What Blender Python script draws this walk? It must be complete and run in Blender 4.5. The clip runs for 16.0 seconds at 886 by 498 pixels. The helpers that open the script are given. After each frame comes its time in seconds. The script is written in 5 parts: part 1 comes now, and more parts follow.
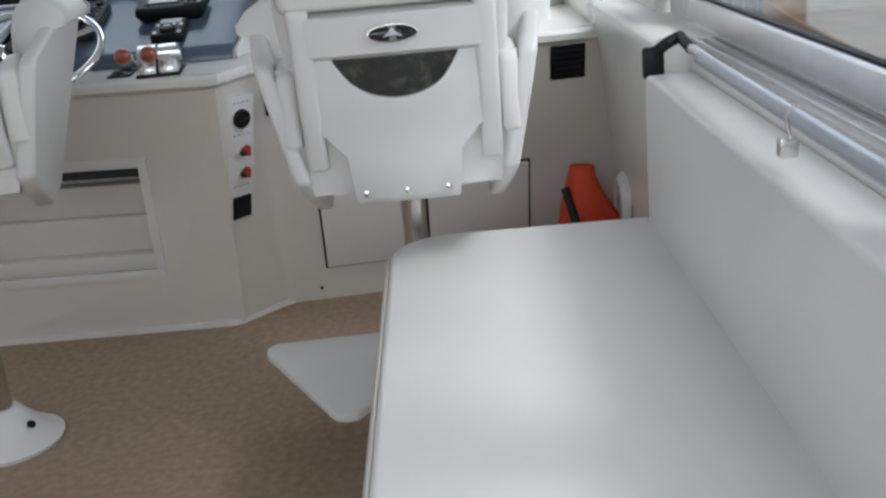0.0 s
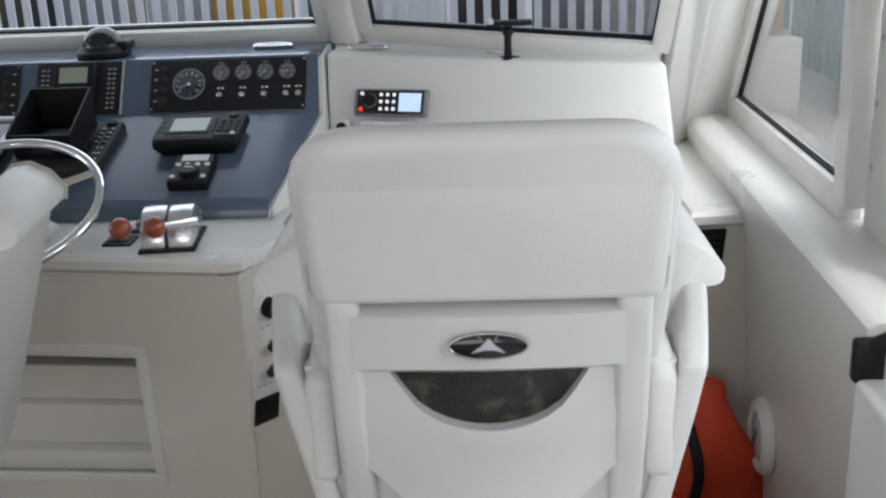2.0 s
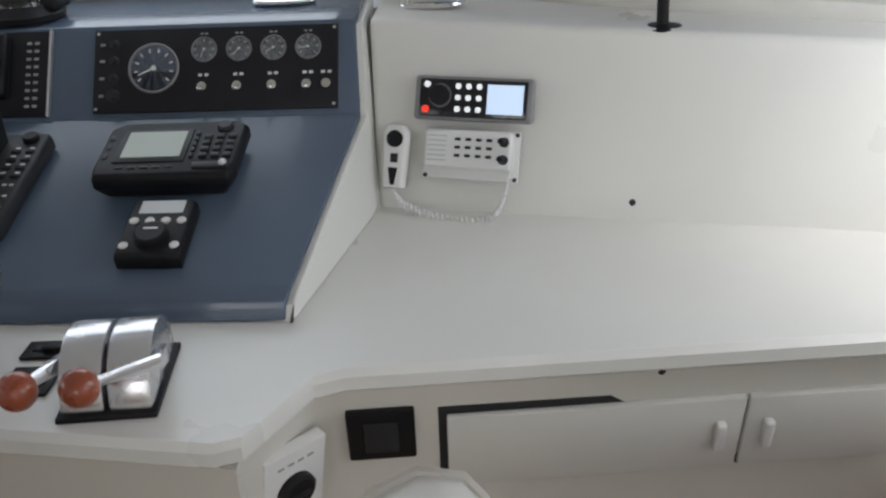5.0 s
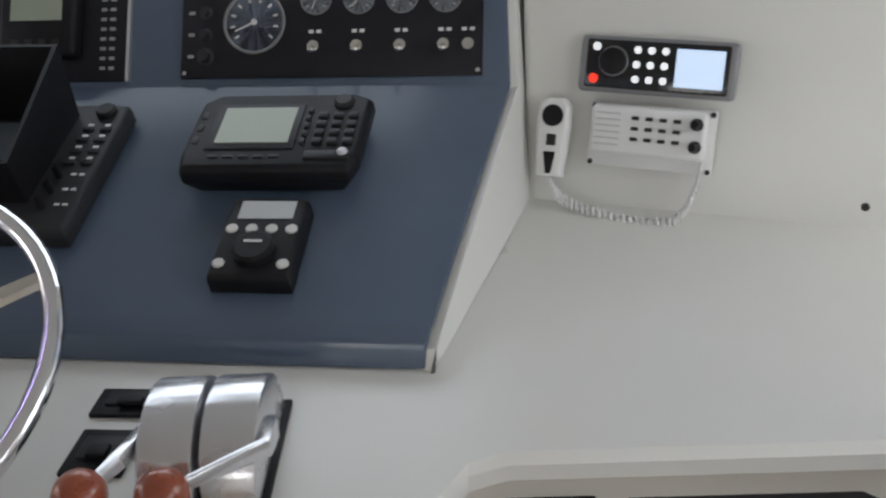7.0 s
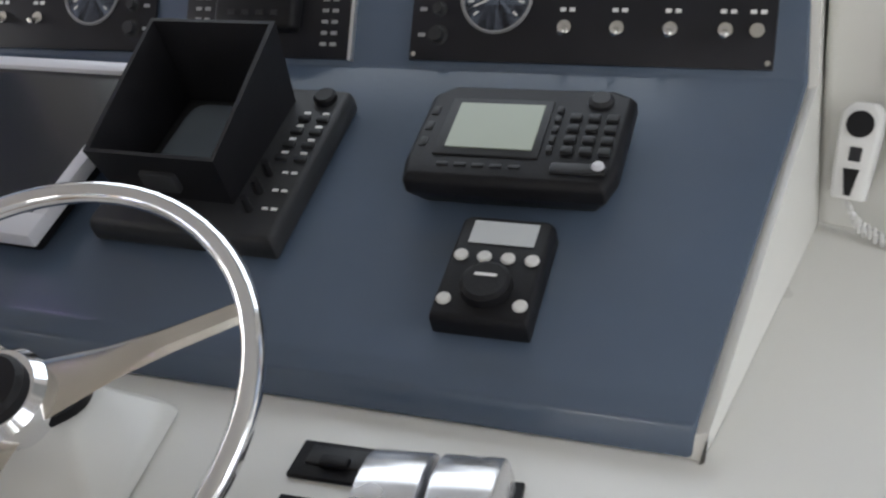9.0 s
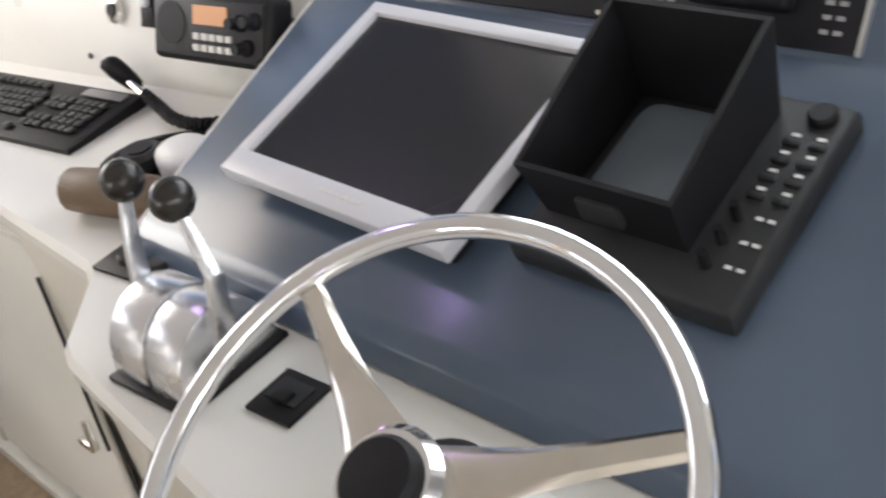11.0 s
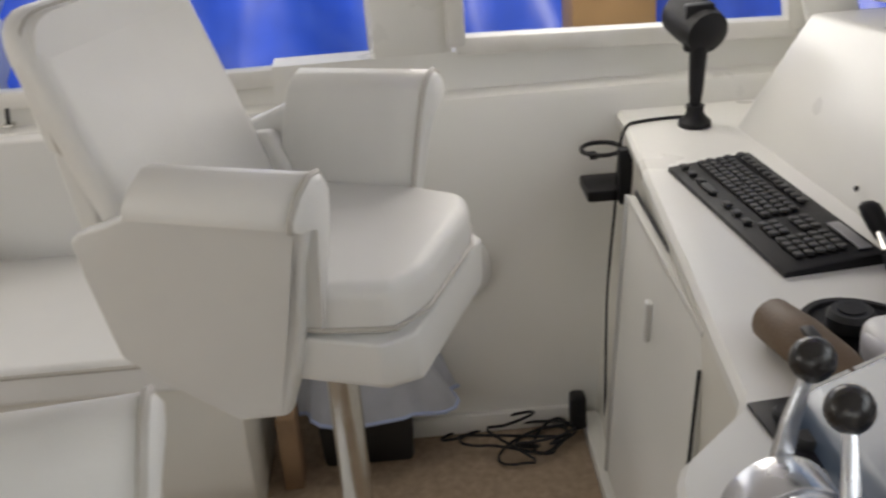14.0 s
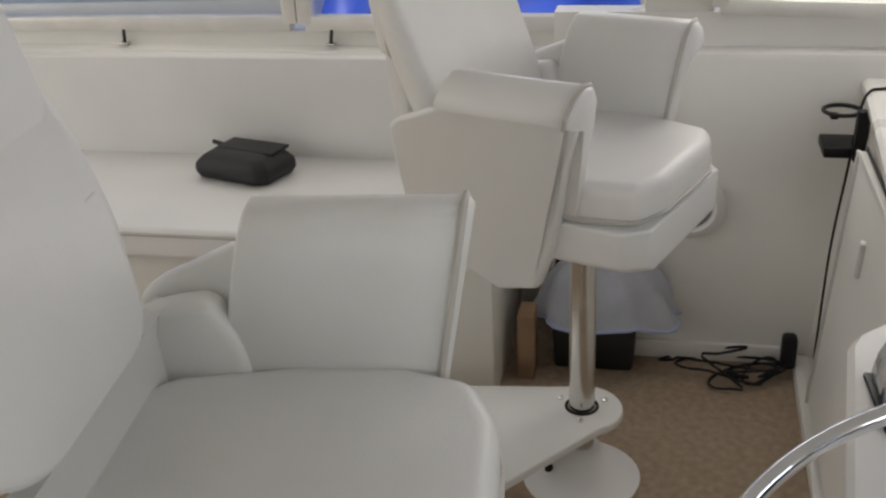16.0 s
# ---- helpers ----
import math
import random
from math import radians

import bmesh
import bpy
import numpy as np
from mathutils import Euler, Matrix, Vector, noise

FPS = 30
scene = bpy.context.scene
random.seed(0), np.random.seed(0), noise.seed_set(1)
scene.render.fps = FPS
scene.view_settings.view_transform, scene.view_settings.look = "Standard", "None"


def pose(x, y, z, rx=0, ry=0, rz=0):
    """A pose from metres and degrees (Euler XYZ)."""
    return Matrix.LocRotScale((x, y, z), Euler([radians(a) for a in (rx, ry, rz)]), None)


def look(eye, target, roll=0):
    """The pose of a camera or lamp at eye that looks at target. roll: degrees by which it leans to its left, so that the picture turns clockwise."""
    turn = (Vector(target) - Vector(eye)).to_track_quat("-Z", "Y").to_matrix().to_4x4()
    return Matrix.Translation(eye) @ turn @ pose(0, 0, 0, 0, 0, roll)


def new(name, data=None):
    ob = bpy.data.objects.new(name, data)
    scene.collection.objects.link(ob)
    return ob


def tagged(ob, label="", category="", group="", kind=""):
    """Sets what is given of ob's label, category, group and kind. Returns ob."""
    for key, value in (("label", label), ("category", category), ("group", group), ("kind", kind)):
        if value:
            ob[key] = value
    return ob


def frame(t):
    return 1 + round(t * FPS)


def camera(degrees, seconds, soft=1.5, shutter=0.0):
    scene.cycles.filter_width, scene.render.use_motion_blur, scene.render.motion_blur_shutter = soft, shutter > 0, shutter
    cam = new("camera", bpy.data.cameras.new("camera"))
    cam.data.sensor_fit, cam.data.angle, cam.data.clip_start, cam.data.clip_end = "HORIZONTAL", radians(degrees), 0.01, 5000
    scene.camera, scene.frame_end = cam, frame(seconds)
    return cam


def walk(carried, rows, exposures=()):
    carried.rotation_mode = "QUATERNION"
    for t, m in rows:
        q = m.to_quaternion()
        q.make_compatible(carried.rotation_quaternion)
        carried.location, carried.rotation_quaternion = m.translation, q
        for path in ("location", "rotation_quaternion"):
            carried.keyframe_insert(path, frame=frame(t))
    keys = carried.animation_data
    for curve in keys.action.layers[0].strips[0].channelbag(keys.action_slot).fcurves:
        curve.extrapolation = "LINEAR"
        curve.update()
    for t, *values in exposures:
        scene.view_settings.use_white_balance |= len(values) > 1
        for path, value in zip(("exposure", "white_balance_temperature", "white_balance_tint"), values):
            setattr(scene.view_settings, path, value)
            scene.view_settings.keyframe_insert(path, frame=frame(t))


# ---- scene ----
cam = camera(46.0, 16.0, soft=2.3, shutter=0.3)
PATH = [
    (0, (0.393, -0.955, 1.365), (0.371, 0.939, 0.722), -5.2),
    (0.5, (0.406, -0.782, 1.359), (0.359, 1.135, 0.791), -4.0),
    (1, (0.348, -0.543, 1.497), (0.299, 1.367, 0.907), -2.5),
    (1.5, (0.325, -0.277, 1.609), (0.248, 1.624, 0.993), -1.9),
    (2, (0.33, -0.026, 1.657), (0.208, 1.87, 1.031), -2.3),
    (2.5, (0.288, 0.211, 1.632), (0.154, 2.109, 1.017), -2.1),
    (3, (0.213, 0.441, 1.665), (0.094, 2.322, 0.998), -1.5),
    (3.5, (0.17, 0.647, 1.678), (0.049, 2.512, 0.964), -1.6),
    (6, (-0.007, 1.357, 1.629), (-0.16, 3.139, 0.734), -3.7),
    (6.5, (-0.047, 1.451, 1.635), (-0.249, 3.205, 0.696), -3.5),
    (7, (-0.08, 1.524, 1.616), (-0.375, 3.259, 0.666), -3.9),
    (7.5, (-0.113, 1.577, 1.587), (-0.494, 3.301, 0.648), -3.7),
    (8, (-0.152, 1.614, 1.586), (-0.603, 3.321, 0.647), -3.2),
    (10.5, (-0.311, 1.988, 1.625), (-1.399, 3.217, 0.482), -13.8),
    (11, (-0.398, 2.01, 1.622), (-1.65, 3.112, 0.518), -13.3),
    (11.5, (-0.447, 2.044, 1.61), (-1.894, 2.982, 0.598), -14.1),
    (12, (-0.486, 2.02, 1.651), (-2.024, 2.869, 0.695), -10.7),
    (12.5, (-0.496, 2.022, 1.675), (-2.114, 2.766, 0.765), -7.4),
    (13, (-0.501, 2.101, 1.68), (-2.227, 2.616, 0.811), -6.6),
    (13.5, (-0.502, 2.095, 1.689), (-2.295, 2.376, 0.849), -5.4),
    (14, (-0.464, 2.054, 1.711), (-2.283, 2.093, 0.879), -4.5),
    (14.5, (-0.375, 1.985, 1.747), (-2.182, 1.849, 0.901), -3.7),
    (15, (-0.28, 1.986, 1.746), (-2.074, 1.723, 0.903), -3.5),
    (15.5, (-0.139, 2.016, 1.733), (-1.925, 1.679, 0.898), -2.9),
    (16, (-0.017, 2.05, 1.741), (-1.783, 1.642, 0.896), -2.9),
]
walk(cam, [(t, look(eye, target, roll)) for t, eye, target, roll in PATH],
     exposures=[(0, -0.3, 6100, 10), (1, -0.2, 6150, 10), (2, -0.32, 6250, 10), (3.5, -0.38, 6350, 10), (6, -0.3, 6550, 11), (8, -0.36, 6550, 11), (10.5, 0.8, 6850, 11), (11, 0.66, 6950, 12), (12.5, 0.16, 7000, 12), (13, 0.1, 7000, 11), (14, -0.1, 6950, 11), (15, -0.18, 6900, 11), (16, -0.22, 6900, 11)])

# ---- light ----
world = bpy.data.worlds.new("World")
scene.world = world
world.use_nodes = True
wn = world.node_tree
sky = wn.nodes.new("ShaderNodeTexSky")
sky.sky_type = "NISHITA"
sky.sun_disc = False
sky.sun_elevation = radians(48)
sky.sun_rotation = radians(120)
sky.air_density, sky.dust_density, sky.ozone_density = 1.0, 3.0, 1.0
wn.links.new(sky.outputs[0], wn.nodes["Background"].inputs[0])
wn.nodes["Background"].inputs[1].default_value = 0.15


def lamp(name, kind, energy, m, color=(1, 1, 1), size=1.0, size_y=None, angle=None):
    d = bpy.data.lights.new(name, kind)
    d.energy, d.color = energy, color
    if kind == "AREA":
        d.shape, d.size, d.size_y = "RECTANGLE", size, size_y or size
    if kind == "SUN":
        d.angle = radians(angle)
    ob = new(name, d)
    ob.matrix_basis = m
    return ob


lamp("sun", "SUN", 1.5, look((6, -3, 8), (0, 0, 0)), (1.0, 0.96, 0.9), angle=14)
# added area lamps: an unseen aft fill, then daylight coming in through the windows
lamp("aft_daylight", "AREA", 45, look((-1.0, -2.6, 1.75), (-1.0, 1.5, 0.9)), (1.0, 0.98, 0.95), 3.4, 0.9)
lamp("bow_daylight", "AREA", 6.5, look((-0.9, 3.32, 1.62), (-0.9, 1.6, 0.9)), (0.92, 0.96, 1.0), 1.5, 0.55)
lamp("starboard_daylight", "AREA", 11, look((1.1, 1.2, 1.5), (-0.6, 1.3, 0.8)), (0.94, 0.97, 1.0), 2.6, 0.6)
lamp("port_daylight", "AREA", 10, look((-3.3, 1.2, 1.5), (-1.2, 1.3, 0.8)), (1.0, 0.96, 0.92), 2.6, 0.6)


lamp("starboard_forward_daylight", "AREA", 4.5, look((1.0, 2.55, 1.5), (-0.1, 2.95, 1.0)), (0.94, 0.97, 1.0), 0.8, 0.6)
lamp("port_forward_daylight", "AREA", 5.5, look((-2.97, 2.5, 1.5), (-1.9, 2.85, 1.0)), (1.0, 0.97, 0.93), 0.7, 0.6)

# ---- materials ----
def mat(name, color, rough=0.5, metal=0.0, var=0.06, scale=6.0, bump=0.0, bump_scale=120.0, coat=0.0, stain=0.0, stain_color=(0.5, 0.45, 0.36), emit=None, strength=0.0, spec=0.5):
    m = bpy.data.materials.new(name)
    m.use_nodes = True
    nt = m.node_tree
    b = nt.nodes["Principled BSDF"]
    b.inputs["Roughness"].default_value = rough
    b.inputs["Metallic"].default_value = metal
    b.inputs["Coat Weight"].default_value = coat
    b.inputs["Specular IOR Level"].default_value = spec
    tc = nt.nodes.new("ShaderNodeTexCoord")
    n1 = nt.nodes.new("ShaderNodeTexNoise")
    n1.inputs["Scale"].default_value = scale
    n1.inputs["Detail"].default_value = 5
    nt.links.new(tc.outputs["Object"], n1.inputs["Vector"])
    r = nt.nodes.new("ShaderNodeValToRGB")
    r.color_ramp.elements[0].position, r.color_ramp.elements[1].position = 0.3, 0.7
    lo, hi = 1 - var, 1 + var
    r.color_ramp.elements[0].color = (*[min(1, c * lo) for c in color], 1)
    r.color_ramp.elements[1].color = (*[min(1, c * hi) for c in color], 1)
    nt.links.new(n1.outputs[0], r.inputs[0])
    out = r.outputs[0]
    if stain:
        n2 = nt.nodes.new("ShaderNodeTexNoise")
        n2.inputs["Scale"].default_value = scale * 0.35
        n2.inputs["Detail"].default_value = 8
        n2.inputs["Roughness"].default_value = 0.65
        nt.links.new(tc.outputs["Object"], n2.inputs["Vector"])
        r2 = nt.nodes.new("ShaderNodeValToRGB")
        r2.color_ramp.elements[0].position, r2.color_ramp.elements[1].position = 0.52, 0.75
        r2.color_ramp.elements[0].color, r2.color_ramp.elements[1].color = (0, 0, 0, 1), (stain, stain, stain, 1)
        nt.links.new(n2.outputs[0], r2.inputs[0])
        mx = nt.nodes.new("ShaderNodeMix")
        mx.data_type = "RGBA"
        nt.links.new(r2.outputs[0], mx.inputs["Factor"])
        nt.links.new(out, mx.inputs["A"])
        mx.inputs["B"].default_value = (*stain_color, 1)
        out = mx.outputs["Result"]
    nt.links.new(out, b.inputs["Base Color"])
    rr = nt.nodes.new("ShaderNodeMapRange")
    rr.inputs["To Min"].default_value, rr.inputs["To Max"].default_value = max(0.02, rough - 0.08), min(1, rough + 0.08)
    nt.links.new(n1.outputs[0], rr.inputs["Value"])
    nt.links.new(rr.outputs[0], b.inputs["Roughness"])
    if bump:
        n3 = nt.nodes.new("ShaderNodeTexNoise")
        n3.inputs["Scale"].default_value = bump_scale
        n3.inputs["Detail"].default_value = 3
        nt.links.new(tc.outputs["Object"], n3.inputs["Vector"])
        bp = nt.nodes.new("ShaderNodeBump")
        bp.inputs["Strength"].default_value = bump
        bp.inputs["Distance"].default_value = 0.004
        nt.links.new(n3.outputs[0], bp.inputs["Height"])
        nt.links.new(bp.outputs[0], b.inputs["Normal"])
    if emit:
        b.inputs["Emission Color"].default_value = (*emit, 1)
        b.inputs["Emission Strength"].default_value = strength
    return m


GEL = mat("gelcoat", (0.76, 0.755, 0.72), 0.3, var=0.025, scale=3, bump=0.03, bump_scale=40, stain=0.1, stain_color=(0.62, 0.57, 0.47))
GELC = mat("gelcoat_cream", (0.74, 0.72, 0.66), 0.32, var=0.03, scale=3, bump=0.03, bump_scale=40, stain=0.14, stain_color=(0.6, 0.53, 0.42))
VINYL = mat("white_vinyl", (0.76, 0.755, 0.73), 0.42, var=0.03, scale=5, bump=0.12, bump_scale=260, stain=0.12, stain_color=(0.66, 0.6, 0.52))
VINYLB = mat("white_vinyl_bench", (0.78, 0.78, 0.76), 0.4, var=0.03, scale=3, bump=0.1, bump_scale=200, stain=0.1, stain_color=(0.68, 0.64, 0.58))
PIPING = mat("grey_piping", (0.5, 0.48, 0.44), 0.5)
SHELL = mat("chair_shell", (0.72, 0.72, 0.7), 0.34, var=0.025, scale=4, bump=0.03, bump_scale=60)
BLUE = mat("blue_grey_paint", (0.085, 0.115, 0.165), 0.2, var=0.08, scale=4, bump=0.05, bump_scale=90, stain=0.25, stain_color=(0.11, 0.14, 0.185))
BLACK = mat("black_plastic", (0.009, 0.009, 0.011), 0.48, var=0.2, scale=20, bump=0.1, bump_scale=300, spec=0.25)
DGREY = mat("dark_grey_plastic", (0.027, 0.028, 0.031), 0.48, var=0.15, scale=20, bump=0.1, bump_scale=300, spec=0.3)
GLOSSB = mat("gloss_black", (0.012, 0.012, 0.014), 0.12, var=0.2, scale=10)
PANELB = mat("black_panel", (0.013, 0.013, 0.017), 0.38, var=0.15, scale=12, bump=0.05, spec=0.3)
GREY = mat("grey_plastic", (0.22, 0.22, 0.23), 0.4, var=0.08)
SILVER = mat("silver_plastic", (0.62, 0.62, 0.66), 0.35, var=0.03)
ALU = mat("aluminium", (0.72, 0.73, 0.74), 0.34, metal=0.85, var=0.06, scale=14, bump=0.05, bump_scale=80)
ALUP = mat("painted_aluminium", (0.74, 0.73, 0.7), 0.38, metal=0.1, var=0.05, scale=10, bump=0.05, stain=0.2)
CHROME = mat("chrome", (0.85, 0.85, 0.87), 0.08, metal=1.0, var=0.02)
STEEL = mat("stainless", (0.66, 0.65, 0.62), 0.24, metal=1.0, var=0.05, scale=20)
CARPET = mat("tan_carpet", (0.4, 0.31, 0.225), 0.95, var=0.16, scale=40, bump=0.9, bump_scale=420, stain=0.35, stain_color=(0.38, 0.3, 0.23), spec=0.1)
LCD = mat("lcd_grey_green", (0.32, 0.36, 0.29), 0.2, var=0.03)
LCDG = mat("lcd_grey", (0.55, 0.57, 0.58), 0.22, var=0.03)
LCDB = mat("lcd_lit_blue_white", (0.5, 0.6, 0.8), 0.2, var=0.02, emit=(0.62, 0.8, 1.0), strength=0.75)
LCDO = mat("lcd_orange", (0.5, 0.24, 0.1), 0.3, var=0.05, emit=(0.6, 0.25, 0.08), strength=0.15)
WHITEMARK = mat("white_print", (0.75, 0.75, 0.75), 0.5, var=0.02)
GREYMARK = mat("grey_print", (0.35, 0.35, 0.36), 0.5, var=0.05)
BTN = mat("pale_button", (0.68, 0.67, 0.65), 0.4, var=0.03)
RED = mat("red_plastic", (0.5, 0.05, 0.03), 0.35, var=0.06)
REDKNOB = mat("red_brown_knob", (0.32, 0.075, 0.035), 0.28, var=0.12, scale=30, coat=0.4)
ORANGE = mat("red_orange_cloth", (0.62, 0.06, 0.02), 0.7, var=0.1, scale=18, bump=0.4, bump_scale=90)
BROWN = mat("brown_leather", (0.13, 0.085, 0.05), 0.55, var=0.12, scale=25, bump=0.3, bump_scale=200)
WHITEPL = mat("white_plastic", (0.78, 0.78, 0.77), 0.35, var=0.02)
DIAL = mat("gauge_face", (0.24, 0.28, 0.36), 0.18, var=0.1, scale=30)
DIALS = mat("small_gauge_face", (0.3, 0.32, 0.35), 0.18, var=0.12, scale=40)
TAN = mat("tan_spoke", (0.52, 0.42, 0.32), 0.35, metal=0.25, var=0.08)
BAG = mat("plastic_bag", (0.42, 0.44, 0.49), 0.3, var=0.08, scale=10, bump=0.5, bump_scale=30)
BIN = mat("black_bin", (0.015, 0.015, 0.016), 0.4, var=0.2)
WOOD = mat("weathered_post", (0.3, 0.19, 0.11), 0.8, var=0.2, scale=8, bump=0.5, bump_scale=60)
WOODL = mat("pale_plywood", (0.5, 0.3, 0.13), 0.6, var=0.14, scale=6, bump=0.2, bump_scale=50)
TARP = mat("blue_tarp", (0.03, 0.1, 0.62), 0.35, var=0.18, scale=4, bump=1.0, bump_scale=5, stain=0.35, stain_color=(0.2, 0.32, 0.8))
TEAL = mat("teal_boards", (0.03, 0.2, 0.24), 0.7, var=0.2, scale=7, bump=0.2)
CONC = mat("dock_concrete", (0.72, 0.68, 0.58), 0.85, var=0.12, scale=5, bump=0.4, bump_scale=40)
CORR = mat("white_corrugated", (0.78, 0.79, 0.8), 0.5, var=0.08, scale=3, stain=0.3)
YELLOW = mat("yellow_paint", (0.6, 0.36, 0.06), 0.6, var=0.15, scale=2)
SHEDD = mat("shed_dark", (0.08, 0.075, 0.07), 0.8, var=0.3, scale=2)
WATER = mat("harbour_water", (0.03, 0.05, 0.05), 0.12, var=0.2, scale=0.6, bump=0.4, bump_scale=3)
FOAM = mat("headliner", (0.66, 0.65, 0.61), 0.7, var=0.03, bump=0.1)

GLASS = bpy.data.materials.new("window_glass")
GLASS.use_nodes = True
_nt = GLASS.node_tree
_nt.nodes.remove(_nt.nodes["Principled BSDF"])
_tr, _gl, _mx, _lw, _pw = (_nt.nodes.new(k) for k in ("ShaderNodeBsdfTransparent", "ShaderNodeBsdfGlossy", "ShaderNodeMixShader", "ShaderNodeLayerWeight", "ShaderNodeMath"))
_tr.inputs[0].default_value = (0.93, 0.95, 0.96, 1)
_gl.inputs["Roughness"].default_value = 0.02
_pw.operation = "POWER"
_pw.inputs[1].default_value = 4.0
_nt.links.new(_lw.outputs["Facing"], _pw.inputs[0])
_nt.links.new(_pw.outputs[0], _mx.inputs[0])
_nt.links.new(_tr.outputs[0], _mx.inputs[1])
_nt.links.new(_gl.outputs[0], _mx.inputs[2])
_nt.links.new(_mx.outputs[0], _nt.nodes["Material Output"].inputs[0])


# ---- mesh helpers ----
def finish(name, bm, material, sharp=38):
    me = bpy.data.meshes.new(name)
    bmesh.ops.recalc_face_normals(bm, faces=bm.faces)
    bm.to_mesh(me)
    bm.free()
    me.materials.append(material)
    me.polygons.foreach_set("use_smooth", [True] * len(me.polygons))
    me.set_sharp_from_angle(angle=radians(sharp))
    return me


def thing(name, label, category, at=(0, 0, 0), turn=(0, 0, 0), group="", kind=""):
    ob = new(name)
    ob.empty_display_size = 0.05
    ob.matrix_basis = pose(*at, *turn)
    return tagged(ob, label, category, group, kind)


def part(name, bm, material, parent=None, label="", sharp=38):
    ob = new(name, finish(name, bm, material, sharp))
    if parent is not None:
        ob.parent = parent
    if label:
        tagged(ob, label)
    return ob


def solid(name, bm, material, label, category, kind="", group="", sharp=38):
    return tagged(part(name, bm, material, sharp=sharp), label, category, group, kind)


def box(cx, cy, cz, sx, sy, sz, bev=0.0, seg=2, bm=None, m=None):
    own = bmesh.new() if bm is None else bm
    g = bmesh.ops.create_cube(own, size=1.0)["verts"]
    for v in g:
        v.co = Vector((cx + v.co.x * sx, cy + v.co.y * sy, cz + v.co.z * sz))
        if m is not None:
            v.co = m @ v.co
    if bev:
        edges = list({e for v in g for e in v.link_edges})
        bmesh.ops.bevel(own, geom=edges, offset=bev, segments=seg, profile=0.5, affect="EDGES", clamp_overlap=True)
    return own


def loft(sections, bm=None, caps=True, closed=True, bev=0.0, seg=2):
    """Skin over rings of points, all of one length."""
    own = bmesh.new() if bm is None else bm
    rings = [[own.verts.new(p) for p in s] for s in sections]
    n = len(rings[0])
    faces = []
    for a, b in zip(rings, rings[1:]):
        for i in range(n if closed else n - 1):
            j = (i + 1) % n
            faces.append(own.faces.new((a[i], a[j], b[j], b[i])))
    if caps and closed:
        faces += [own.faces.new(rings[0][::-1]), own.faces.new(rings[-1])]
    if bev:
        bmesh.ops.recalc_face_normals(own, faces=faces)
        edges = list({e for f in faces for e in f.edges})
        bmesh.ops.bevel(own, geom=edges, offset=bev, segments=seg, profile=0.5, affect="EDGES", clamp_overlap=True)
    return own


def prism(outline, axis, lo, hi, bev=0.0, seg=2, bm=None):
    """A flat outline drawn along an axis: 'x' takes (y, z), 'y' takes (x, z), 'z' takes (x, y)."""
    put = {"x": lambda p, d: (d, p[0], p[1]), "y": lambda p, d: (p[0], d, p[1]), "z": lambda p, d: (p[0], p[1], d)}[axis]
    return loft([[put(p, lo) for p in outline], [put(p, hi) for p in outline]], bm=bm, bev=bev, seg=seg)


def slab(points, thick, bm=None, bev=0.0):
    """A plane polygon with thickness towards the back of its normal."""
    ps = [Vector(p) for p in points]
    n = (ps[1] - ps[0]).cross(ps[2] - ps[0]).normalized() * thick
    return loft([[p for p in ps], [p - n for p in ps]], bm=bm, bev=bev)


def lathe(profile, n=24, bm=None, m=None):
    own = bmesh.new() if bm is None else bm
    rings = []
    for r, z in profile:
        ring = []
        for i in range(n):
            a = 2 * math.pi * i / n
            p = Vector((r * math.cos(a), r * math.sin(a), z))
            ring.append(p if m is None else m @ p)
        rings.append(ring)
    return loft(rings, bm=own)


def tube(points, r, n=8, bm=None, closed=False, radii=None):
    own = bmesh.new() if bm is None else bm
    ps = [Vector(p) for p in points]
    rings = []
    up = Vector((0.13, 0.31, 0.94)).normalized()
    for i, p in enumerate(ps):
        a = ps[i - 1] if i or closed else p
        b = ps[(i + 1) % len(ps)] if i + 1 < len(ps) or closed else p
        d = (b - a).normalized()
        u = up - d * up.dot(d)
        if u.length < 0.05:
            u = Vector((1, 0, 0)) - d * d.x
        u.normalize()
        w = d.cross(u)
        up = u
        rr = radii[i] if radii else r
        rings.append([p + rr * (math.cos(2 * math.pi * k / n) * u + math.sin(2 * math.pi * k / n) * w) for k in range(n)])
    if closed:
        rings.append(rings[0])
        vs = [[own.verts.new(q) for q in s] for s in rings[:-1]]
        vs.append(vs[0])
        for a, b in zip(vs, vs[1:]):
            for k in range(n):
                own.faces.new((a[k], a[(k + 1) % n], b[(k + 1) % n], b[k]))
        return own
    return loft(rings, bm=own)


def smooth_path(points, n=6):
    """Catmull-Rom through the points."""
    ps = [Vector(p) for p in points]
    ps = [2 * ps[0] - ps[1]] + ps + [2 * ps[-1] - ps[-2]]
    out = []
    for a, b, c, d in zip(ps, ps[1:], ps[2:], ps[3:]):
        for k in range(n):
            t = k / n
            out.append(0.5 * (2 * b + (c - a) * t + (2 * a - 5 * b + 4 * c - d) * t * t + (3 * b - a - 3 * c + d) * t ** 3))
    return out + [ps[-2]]


